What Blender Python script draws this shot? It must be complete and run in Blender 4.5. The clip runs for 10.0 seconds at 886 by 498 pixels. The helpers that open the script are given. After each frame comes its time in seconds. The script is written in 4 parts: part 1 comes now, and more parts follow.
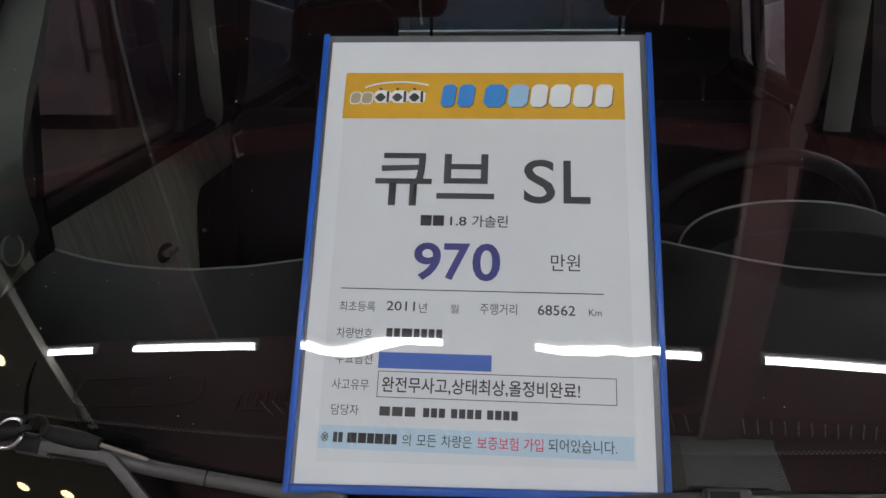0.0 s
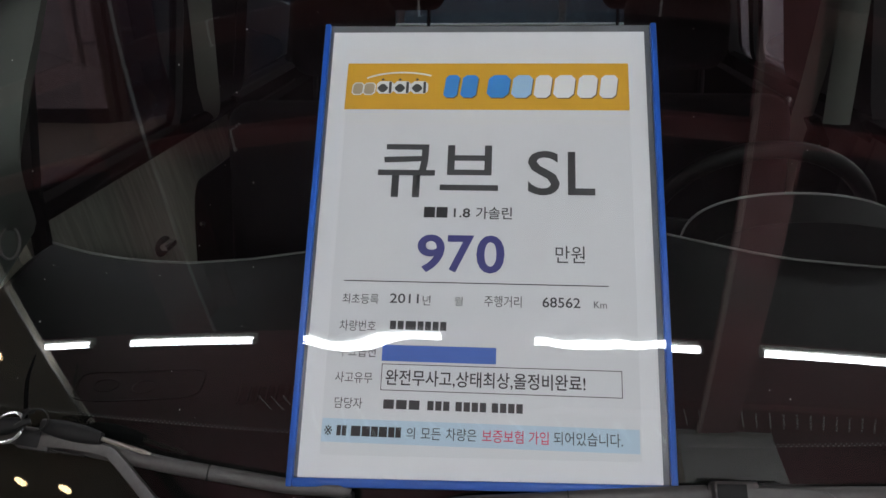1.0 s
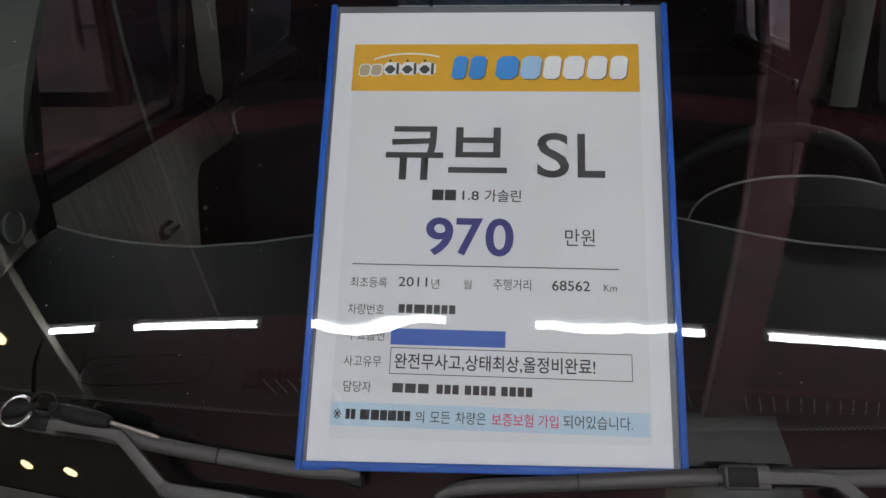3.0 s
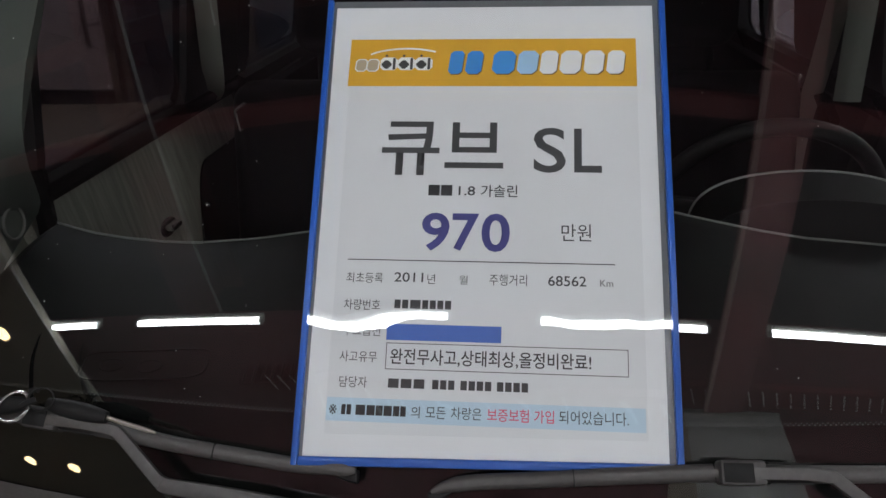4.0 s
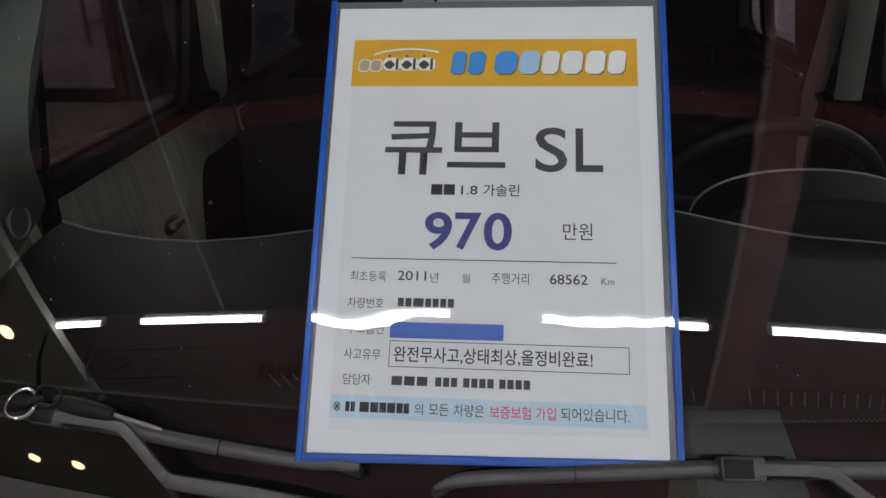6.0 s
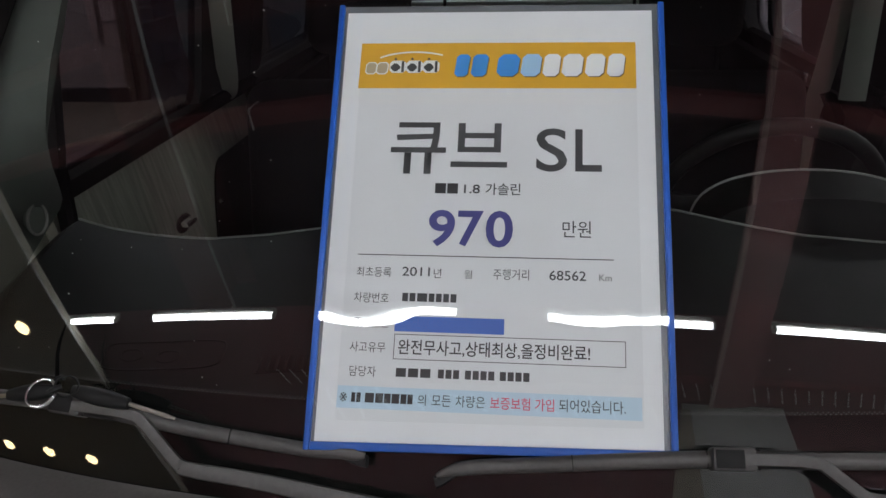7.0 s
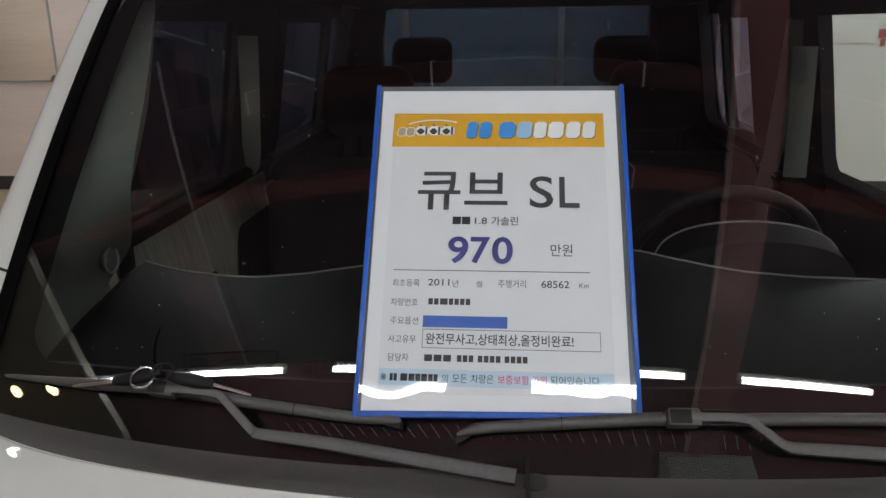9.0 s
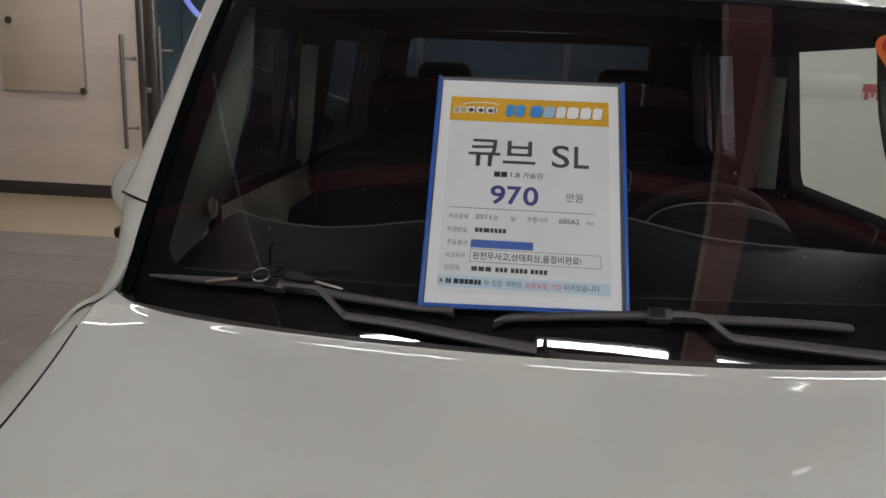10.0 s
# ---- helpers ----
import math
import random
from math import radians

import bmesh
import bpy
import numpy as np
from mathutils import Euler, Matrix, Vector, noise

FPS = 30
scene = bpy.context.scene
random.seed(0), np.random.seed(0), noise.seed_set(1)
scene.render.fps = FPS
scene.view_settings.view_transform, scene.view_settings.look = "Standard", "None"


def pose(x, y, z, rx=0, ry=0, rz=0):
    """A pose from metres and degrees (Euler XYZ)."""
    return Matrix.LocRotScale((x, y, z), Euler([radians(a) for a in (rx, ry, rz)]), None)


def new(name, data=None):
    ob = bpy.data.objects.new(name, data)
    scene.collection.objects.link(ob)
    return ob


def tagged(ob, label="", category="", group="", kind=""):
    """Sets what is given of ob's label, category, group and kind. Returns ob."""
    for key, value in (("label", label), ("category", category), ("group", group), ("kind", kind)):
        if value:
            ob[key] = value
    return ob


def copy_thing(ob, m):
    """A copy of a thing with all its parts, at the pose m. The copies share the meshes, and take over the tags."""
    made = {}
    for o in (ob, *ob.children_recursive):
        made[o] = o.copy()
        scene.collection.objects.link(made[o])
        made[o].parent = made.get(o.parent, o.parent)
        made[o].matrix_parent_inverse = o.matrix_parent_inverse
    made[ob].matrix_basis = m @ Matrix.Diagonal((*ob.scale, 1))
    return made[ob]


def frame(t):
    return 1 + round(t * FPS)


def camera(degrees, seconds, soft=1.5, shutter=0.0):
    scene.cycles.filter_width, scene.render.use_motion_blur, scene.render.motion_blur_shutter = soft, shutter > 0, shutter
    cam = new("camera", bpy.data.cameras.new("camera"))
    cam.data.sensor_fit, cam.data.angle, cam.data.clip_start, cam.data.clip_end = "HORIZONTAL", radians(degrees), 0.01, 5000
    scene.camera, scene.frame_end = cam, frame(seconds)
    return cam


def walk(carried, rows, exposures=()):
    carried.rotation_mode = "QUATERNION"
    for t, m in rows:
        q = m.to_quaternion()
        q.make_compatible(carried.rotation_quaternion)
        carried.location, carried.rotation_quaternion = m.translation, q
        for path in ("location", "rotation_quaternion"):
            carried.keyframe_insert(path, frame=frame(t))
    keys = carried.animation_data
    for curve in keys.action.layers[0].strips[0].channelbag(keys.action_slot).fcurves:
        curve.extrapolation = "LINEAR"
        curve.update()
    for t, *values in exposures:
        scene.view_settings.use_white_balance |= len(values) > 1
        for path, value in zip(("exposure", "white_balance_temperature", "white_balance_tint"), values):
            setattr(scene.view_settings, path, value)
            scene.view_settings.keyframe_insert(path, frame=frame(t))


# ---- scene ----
XC = 0.05                      # the car's middle line
SIGN = pose(0, 0, 1.05, -40)   # the windscreen's plane: x across, y inwards, z up along the glass
cam = camera(59.98, 10.0, shutter=0.0)
PATH = [
    (0.0, 0.0288, -0.6289, -0.0147, 4.43, 18.55, -2.69),
    (0.5, 0.0245, -0.6264, -0.0156, 4.13, 18.49, -2.59),
    (1.0, 0.0214, -0.6236, -0.0153, 4.13, 18.15, -2.54),
    (1.5, 0.0207, -0.6205, -0.0161, 4.24, 17.88, -2.64),
    (2.0, 0.0172, -0.6194, -0.0182, 4.26, 17.72, -2.63),
    (2.5, 0.0133, -0.6207, -0.0153, 4.06, 17.31, -2.50),
    (4.0, 0.0227, -0.6174, -0.0155, 4.65, 16.70, -2.58),
    (4.5, 0.0264, -0.6214, -0.0166, 4.46, 16.81, -2.49),
    (5.0, 0.0262, -0.6206, -0.0128, 4.68, 16.31, -2.41),
    (5.5, 0.0205, -0.6204, -0.0152, 4.63, 16.54, -2.45),
    (7.0, 0.0299, -0.6440, -0.0249, 5.40, 16.46, -2.95),
    (7.5, 0.0333, -0.6555, -0.0314, 5.87, 16.51, -3.15),
    (8.0, 0.0303, -0.6410, -0.0345, 6.11, 16.91, -3.58),
    (8.5, 0.0314, -0.6611, -0.0536, 5.91, 18.16, -3.56),
    (8.7, 0.0413, -0.6941, -0.0818, 6.39, 20.46, -3.60),
    (9.0, 0.0140, -0.8111, -0.1678, 4.11, 23.53, -2.63),
    (9.2, -0.0018, -0.8892, -0.2369, 3.49, 23.96, -2.28),
    (9.4, -0.0092, -0.9585, -0.2881, 3.20, 24.84, -2.61),
    (9.5, -0.0092, -0.9859, -0.3121, 3.04, 25.29, -2.96),
    (9.7, -0.0109, -1.0202, -0.3614, 2.95, 25.82, -3.36),
    (9.9, -0.0210, -1.0265, -0.4072, 2.66, 26.26, -4.47),
    (10.0, -0.0306, -1.0322, -0.4276, 2.47, 26.47, -4.99),
]
EXPOSURE = [(0.0, 0.0, 6500, 10), (8.6, 0.05, 6500, 10), (9.0, 0.14, 6600, 10), (9.4, -0.06, 6700, 10), (10.0, -0.16, 6850, 10)]
walk(cam, [(t, SIGN @ pose(x, y, z, 90 + pitch, roll, yaw)) for t, x, y, z, yaw, pitch, roll in PATH], EXPOSURE)

# ---- world and light levels ----
world = bpy.data.worlds.new("world")
world.use_nodes = True
world.node_tree.nodes["Background"].inputs[0].default_value = (0.05, 0.055, 0.06, 1)
world.node_tree.nodes["Background"].inputs[1].default_value = 0.3
scene.world = world
TUBE_LIGHT, SPOT_LIGHT, OFFICE_LIGHT = 45.0, 20.0, 1.6


# ---- materials ----
def material(name, base, rough=0.5, metal=0.0, vary=0.08, grain=40.0, bump=0.0, coat=0.0, stretch=(1, 1, 1), second=None, sheen=0.5):
    """A surface with grain and broad stains: its colour wanders between base and a darker or a second colour."""
    m = bpy.data.materials.new(name)
    m.use_nodes = True
    nt = m.node_tree
    b = nt.nodes["Principled BSDF"]
    b.inputs["Roughness"].default_value, b.inputs["Metallic"].default_value = rough, metal
    b.inputs["Coat Weight"].default_value, b.inputs["Coat Roughness"].default_value = coat, 0.03
    b.inputs["Specular IOR Level"].default_value = sheen
    tc, mp = nt.nodes.new("ShaderNodeTexCoord"), nt.nodes.new("ShaderNodeMapping")
    mp.inputs["Scale"].default_value = stretch
    nt.links.new(tc.outputs["Object"], mp.inputs["Vector"])
    fine, broad = nt.nodes.new("ShaderNodeTexNoise"), nt.nodes.new("ShaderNodeTexNoise")
    for node, scale, detail in ((fine, grain, 6), (broad, grain / 14, 3)):
        node.inputs["Scale"].default_value, node.inputs["Detail"].default_value = scale, detail
        nt.links.new(mp.outputs["Vector"], node.inputs["Vector"])
    add = nt.nodes.new("ShaderNodeMath")
    add.operation = "ADD"
    nt.links.new(fine.outputs["Fac"], add.inputs[0])
    nt.links.new(broad.outputs["Fac"], add.inputs[1])
    ramp = nt.nodes.new("ShaderNodeMapRange")
    ramp.inputs["From Min"].default_value, ramp.inputs["From Max"].default_value = 0.7, 1.3
    nt.links.new(add.outputs[0], ramp.inputs["Value"])
    mix = nt.nodes.new("ShaderNodeMix")
    mix.data_type = "RGBA"
    other = second or tuple(c * (1 - vary) for c in base)
    mix.inputs["A"].default_value, mix.inputs["B"].default_value = (*other, 1), (*base, 1)
    nt.links.new(ramp.outputs["Result"], mix.inputs["Factor"])
    nt.links.new(mix.outputs["Result"], b.inputs["Base Color"])
    rr = nt.nodes.new("ShaderNodeMapRange")
    rr.inputs["To Min"].default_value, rr.inputs["To Max"].default_value = rough * 0.88, min(1, rough * 1.12)
    nt.links.new(broad.outputs["Fac"], rr.inputs["Value"])
    nt.links.new(rr.outputs["Result"], b.inputs["Roughness"])
    if bump:
        bn = nt.nodes.new("ShaderNodeBump")
        bn.inputs["Strength"].default_value, bn.inputs["Distance"].default_value = bump, 0.002
        nt.links.new(fine.outputs["Fac"], bn.inputs["Height"])
        nt.links.new(bn.outputs["Normal"], b.inputs["Normal"])
    return m


def glass(name, tint, ior=1.52):
    m = bpy.data.materials.new(name)
    m.use_nodes = True
    b = m.node_tree.nodes["Principled BSDF"]
    b.inputs["Base Color"].default_value = (*tint, 1)
    b.inputs["Transmission Weight"].default_value, b.inputs["Roughness"].default_value, b.inputs["IOR"].default_value = 1.0, 0.0, ior
    return m


def glowing(name, colour, strength):
    m = bpy.data.materials.new(name)
    m.use_nodes = True
    b = m.node_tree.nodes["Principled BSDF"]
    b.inputs["Base Color"].default_value = (0.8, 0.8, 0.8, 1)
    b.inputs["Emission Color"].default_value, b.inputs["Emission Strength"].default_value = (*colour, 1), strength
    return m


WHITE_PAINT = material("white car paint", (0.91, 0.92, 0.865), 0.55, vary=0.03, grain=9, coat=1.0, sheen=0.12)
SHUT = material("dark shut line", (0.02, 0.02, 0.02), 0.8)
BLACK_RUBBER = material("black rubber", (0.018, 0.018, 0.019), 0.5, vary=0.3, grain=120, bump=0.1, sheen=0.3)
WIPER_PLASTIC = material("grey-black wiper plastic", (0.115, 0.109, 0.106), 0.38, vary=0.3, grain=180, bump=0.12, sheen=0.7)
COWL_PLASTIC = material("grained cowl plastic", (0.165, 0.155, 0.148), 0.55, vary=0.2, grain=300, bump=0.25, sheen=0.4)
FRIT = material("black ceramic border", (0.003, 0.003, 0.003), 0.5, vary=0.1, sheen=0.05)
DOTS = material("grey printed dots", (0.10, 0.10, 0.10), 0.6)
DASH = material("charcoal dashboard plastic", (0.007, 0.007, 0.007), 0.55, vary=0.2, grain=420, bump=0.15, sheen=0.22)
BINNACLE = material("matt charcoal binnacle plastic", (0.0065, 0.0065, 0.0065), 0.7, vary=0.2, grain=420, bump=0.2, sheen=0.15)
# Front door trim on the shaded right side, its shade put into the colour.
DOOR_SHADED = material("shaded door trim", (0.012, 0.011, 0.010), 0.5, vary=0.2, grain=60, bump=0.1, sheen=0.4)
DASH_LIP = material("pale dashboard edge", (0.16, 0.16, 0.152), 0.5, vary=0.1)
# The same trim on the lit left side, its light put into the colour.
DOOR_LIT = material("lit grey door trim", (0.29, 0.282, 0.238), 0.55, vary=0.55, grain=14, stretch=(1, 7, 0.6), bump=0.05)
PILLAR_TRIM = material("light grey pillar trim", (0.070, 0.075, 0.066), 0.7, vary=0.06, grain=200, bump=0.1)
PILLAR_LIGHT = material("pale grey-green pillar cover", (0.165, 0.175, 0.155), 0.65, vary=0.08, grain=120, bump=0.1)
SEAT_CLOTH = material("black seat cloth", (0.007, 0.007, 0.008), 0.9, vary=0.3, grain=500, bump=0.4, sheen=0.1)
HEADLINER = material("dark grey headliner", (0.03, 0.03, 0.03), 0.95, vary=0.1, grain=300, sheen=0.1)
BELT = material("grey belt webbing", (0.26, 0.25, 0.215), 0.8, vary=0.1, grain=300, bump=0.1)
CARPET = material("black carpet", (0.006, 0.006, 0.006), 1.0, vary=0.3, grain=300, bump=0.4, sheen=0.05)
WINDSCREEN = glass("windscreen glass", (0.80, 0.84, 0.82), 1.62)
SIDE_GLASS = glass("side window glass", (0.84, 0.88, 0.85))
TINTED_GLASS = glass("tinted rear door glass", (0.28, 0.24, 0.31))
PRIVACY_GLASS = glass("dark privacy glass", (0.14, 0.125, 0.165))
REAR_GLASS = glass("blue-grey rear window glass", (0.24, 0.27, 0.34))
CHROME = material("chrome", (0.82, 0.82, 0.83), 0.25, 1.0, vary=0.05)
STEEL = material("brushed steel", (0.42, 0.40, 0.38), 0.32, 1.0, vary=0.15, grain=60, stretch=(1, 1, 0.05))
KEY_METAL = material("worn nickel silver", (0.62, 0.58, 0.50), 0.3, 1.0, vary=0.2, grain=200)
TYRE = material("tyre rubber", (0.02, 0.02, 0.02), 0.8, vary=0.3, grain=80)
ALLOY = material("silver alloy", (0.5, 0.5, 0.51), 0.3, 1.0)
MIRROR = material("mirror glass", (0.85, 0.85, 0.86), 0.01, 1.0, vary=0.0)
PAPER = material("white printed paper", (0.715, 0.725, 0.735), 0.7, vary=0.02, grain=90)
PAPER_GREY = material("pale grey printed area", (0.655, 0.665, 0.675), 0.7, vary=0.015, grain=60)
PVC = material("cloudy clear vinyl edge", (0.16, 0.17, 0.18), 0.25, vary=0.2, grain=25)
FILM = glass("clear vinyl film", (0.985, 0.99, 0.995), 1.42)
BLUE_EDGE = material("blue plastic edging", (0.025, 0.145, 0.64), 0.3, vary=0.12, grain=60)
INK_GREY = material("dark grey ink", (0.045, 0.045, 0.048), 0.6, vary=0.1)
INK_BLACK = material("black ink", (0.02, 0.02, 0.022), 0.6, vary=0.1)
INK_NAVY = material("navy ink", (0.045, 0.045, 0.20), 0.6, vary=0.1)
INK_BLUE = material("blue ink", (0.045, 0.12, 0.42), 0.6, vary=0.05)
INK_RED = material("crimson ink", (0.62, 0.05, 0.12), 0.6, vary=0.05)
INK_YELLOW = material("golden yellow ink", (0.62, 0.33, 0.012), 0.6, vary=0.04, grain=30)
INK_SKY = material("pale blue ink", (0.46, 0.60, 0.70), 0.65, vary=0.05, grain=30)
INK_LOGO_BLUE = material("bright blue ink", (0.035, 0.24, 0.62), 0.6, vary=0.1)
INK_LOGO_MID = material("light blue ink", (0.32, 0.52, 0.74), 0.6, vary=0.1)
INK_WHITE = material("white ink", (0.74, 0.76, 0.78), 0.6, vary=0.05)
INK_TAN = material("tan grey ink", (0.40, 0.33, 0.24), 0.6, vary=0.05)
INK_SHADOW = material("brown shadow ink", (0.11, 0.075, 0.035), 0.6, vary=0.1)
STICKER_RED = material("red sticker", (0.60, 0.015, 0.02), 0.4, vary=0.05)
FADED_RED = material("faded red print", (0.50, 0.13, 0.14), 0.6, vary=0.2, grain=30)
STICKER_ORANGE = material("orange sticker", (0.85, 0.18, 0.02), 0.4, vary=0.05)
FLOOR_TILE = material("grey stone floor tile", (0.35, 0.308, 0.276), 0.24, vary=0.18, grain=18, bump=0.03)
GROUT = material("grey grout", (0.20, 0.18, 0.165), 0.8, vary=0.2)
BEIGE_TILE = material("cream floor tile", (0.62, 0.50, 0.33), 0.25, vary=0.1, grain=12)
SKIRTING = material("dark brown skirting", (0.055, 0.045, 0.042), 0.5, vary=0.2)
WOOD_PANEL = material("whitewashed wood panel", (0.90, 0.765, 0.69), 0.5, vary=0.10, grain=9, stretch=(0.7, 1, 9), bump=0.04)
BOARD = material("pale oak board", (0.82, 0.68, 0.555), 0.45, vary=0.14, grain=8, stretch=(0.6, 1, 10), bump=0.04)
WALL_WHITE = material("white painted wall", (0.72, 0.74, 0.70), 0.7, vary=0.05, grain=14)
WALL_GREY = material("grey painted wall", (0.42, 0.42, 0.42), 0.8, vary=0.08, grain=14)
WALL_RED = material("dull red wall sheeting", (0.16, 0.085, 0.09), 0.8, vary=0.2, grain=6, stretch=(6, 1, 1))
CEILING_DARK = material("dark ceiling sheeting", (0.074, 0.046, 0.057), 0.85, vary=0.2, grain=10)
# Tuned for the strength of the red veil mirrored in the windscreen.
VEIL_RED = material("dull red reflection sheet", (0.30, 0.120, 0.140), 0.8, vary=0.25, grain=5, stretch=(1, 3, 1))
FADED_STEEL = material("faded red painted steel", (0.36, 0.135, 0.150), 0.6, vary=0.12, grain=6)
# Pale pink that puts the girder edge's highlight into the colour.
EDGE_HIGHLIGHT = material("pale red edge highlight", (0.62, 0.43, 0.41), 0.5, vary=0.15, grain=20)
BROWN_STEEL = material("dark red-brown primer steel", (0.120, 0.045, 0.050), 0.6, vary=0.15, grain=6)
STEEL_RED = material("dark red painted steel", (0.23, 0.066, 0.074), 0.6, vary=0.12, grain=6)
DUCT = material("pale grey duct panel", (0.850, 0.850, 0.850), 0.6, vary=0.06, grain=10)
SOFFIT = material("grey-green soffit board", (0.60, 0.54, 0.45), 0.8, vary=0.06, grain=10)
TRIM_PALE = material("pale edge trim", (0.75, 0.75, 0.72), 0.5, vary=0.05)
FROST_BLUE = material("blue-grey office wall", (0.15, 0.185, 0.20), 0.6, vary=0.2, grain=5)
DOOR_GLASS = glass("door glass", (0.75, 0.85, 0.88))
TUBE_GLOW = glowing("lit fluorescent tube", (0.93, 0.97, 1.0), TUBE_LIGHT)
SPOT_GLOW = glowing("warm downlight", (1.0, 0.72, 0.36), SPOT_LIGHT)
OFFICE_FILL = glowing("cool office fill", (0.65, 0.80, 1.0), OFFICE_LIGHT)
NEON_BLUE = glowing("blue neon", (0.10, 0.12, 1.0), 0.7)


# ---- building helpers ----
def mesh_ob(name, bm, mat, parent=None, label="", smooth=True):
    me = bpy.data.meshes.new(name)
    bmesh.ops.recalc_face_normals(bm, faces=bm.faces)
    bm.to_mesh(me)
    bm.free()
    if smooth:
        me.shade_smooth()
        me.set_sharp_from_angle(angle=radians(38))
    me.materials.append(mat)
    ob = new(name, me)
    if parent:
        ob.parent = parent
    if label:
        ob["label"] = label
    return ob


def part(name, bm, mat, parent, label="", smooth=True):
    return mesh_ob(name, bm, mat, parent, label, smooth)


def thing(name, label, category, group="", kind=""):
    return tagged(new(name), label, category, group, kind)


def add_box(bm, lo, hi, bevel=0.0, m=None, seg=2):
    lo, hi = Vector(lo), Vector(hi)
    c, s = (lo + hi) / 2, hi - lo
    got = bmesh.ops.create_cube(bm, size=1, matrix=Matrix.LocRotScale(c, None, s))
    verts = got["verts"]
    if bevel:
        edges = list({e for v in verts for e in v.link_edges})
        got = bmesh.ops.bevel(bm, geom=edges, offset=bevel, segments=seg, affect="EDGES", profile=0.5)
        verts = list({v for f in got["faces"] for v in f.verts} | {v for v in verts if v.is_valid})
    if m is not None:
        bmesh.ops.transform(bm, matrix=m, verts=[v for v in verts if v.is_valid])
    return bm


def box(lo, hi, bevel=0.0, m=None, seg=2):
    return add_box(bmesh.new(), lo, hi, bevel, m, seg)


def shell(fn, nu, nv, thick):
    """A curved panel: fn(u, v) over 0..1, given its thickness along the inner normal."""
    bm = bmesh.new()
    pts = [[Vector(fn(i / nu, j / nv)) for j in range(nv + 1)] for i in range(nu + 1)]
    top, low = [], []
    for i in range(nu + 1):
        a, b = [], []
        for j in range(nv + 1):
            du = pts[min(i + 1, nu)][j] - pts[max(i - 1, 0)][j]
            dv = pts[i][min(j + 1, nv)] - pts[i][max(j - 1, 0)]
            n = du.cross(dv)
            n = n.normalized() if n.length > 1e-12 else Vector((0, 0, 1))
            a.append(bm.verts.new(pts[i][j]))
            b.append(bm.verts.new(pts[i][j] - n * thick))
        top.append(a)
        low.append(b)
    for i in range(nu):
        for j in range(nv):
            bm.faces.new((top[i][j], top[i + 1][j], top[i + 1][j + 1], top[i][j + 1]))
            bm.faces.new((low[i][j], low[i][j + 1], low[i + 1][j + 1], low[i + 1][j]))
    rim = [(i, 0) for i in range(nu)] + [(nu, j) for j in range(nv)] + [(i, nv) for i in range(nu, 0, -1)] + [(0, j) for j in range(nv, 0, -1)]
    for k, (i, j) in enumerate(rim):
        i2, j2 = rim[(k + 1) % len(rim)]
        bm.faces.new((top[i2][j2], top[i][j], low[i][j], low[i2][j2]))
    return bm


def sweep(points, size, up=(0, 0, 1), sides=10, bm=None, power=2.0, closed=False):
    """A bar along points. size(k) gives its half-width across and half-height along up; power over 2 squares it off."""
    bm = bm or bmesh.new()
    pts, rings, n = [Vector(p) for p in points], [], len(points)
    for k, p in enumerate(pts):
        a, b = pts[(k - 1) % n if closed else max(k - 1, 0)], pts[(k + 1) % n if closed else min(k + 1, n - 1)]
        t = (b - a).normalized()
        side = t.cross(Vector(up)).normalized()
        over = side.cross(t).normalized()
        w, h = size(k / (n - 1)) if callable(size) else size
        ring = []
        for s in range(sides):
            ang = 2 * math.pi * (s + 0.5) / sides
            c, d = math.cos(ang), math.sin(ang)
            c, d = math.copysign(abs(c) ** (2 / power), c), math.copysign(abs(d) ** (2 / power), d)
            ring.append(bm.verts.new(p + side * (w * c) + over * (h * d)))
        rings.append(ring)
    for k in range(n if closed else n - 1):
        r0, r1 = rings[k], rings[(k + 1) % n]
        for s in range(sides):
            bm.faces.new((r0[s], r0[(s + 1) % sides], r1[(s + 1) % sides], r1[s]))
    if not closed:
        bm.faces.new(rings[0][::-1])
        bm.faces.new(rings[-1])
    return bm


def smooth_line(points, per=6):
    """A rounded line through the given points."""
    p = [Vector(q) for q in points]
    out = []
    for k in range(len(p) - 1):
        a, b, c, d = p[max(k - 1, 0)], p[k], p[k + 1], p[min(k + 2, len(p) - 1)]
        for s in range(per):
            t = s / per
            out.append(0.5 * (2 * b + (c - a) * t + (2 * a - 5 * b + 4 * c - d) * t * t + (3 * b - a - 3 * c + d) * t ** 3))
    return out + [p[-1]]


def cylinder(p, q, r, sides=16, bm=None, r2=None):
    p, q = Vector(p), Vector(q)
    up = (1, 0, 0) if abs((q - p).normalized().x) < 0.9 else (0, 0, 1)
    r2 = r if r2 is None else r2
    return sweep([p, q], lambda f: (r + (r2 - r) * f,) * 2, up, sides, bm)


def ball(c, r, m=None, u=20, v=12):
    bm = bmesh.new()
    bmesh.ops.create_uvsphere(bm, u_segments=u, v_segments=v, radius=1)
    mm = Matrix.Translation(c) @ (m or Matrix()) @ Matrix.Diagonal((*r, 1))
    bmesh.ops.transform(bm, matrix=mm, verts=bm.verts)
    return bm


def on_sign(bm):
    bmesh.ops.transform(bm, matrix=SIGN, verts=bm.verts)
    return bm


def glass_depth(x, z):
    """The windscreen's bulge, in its own plane."""
    return 0.006 + (x - XC) ** 2 / 6.4 + (z - 0.22) ** 2 / 6.0


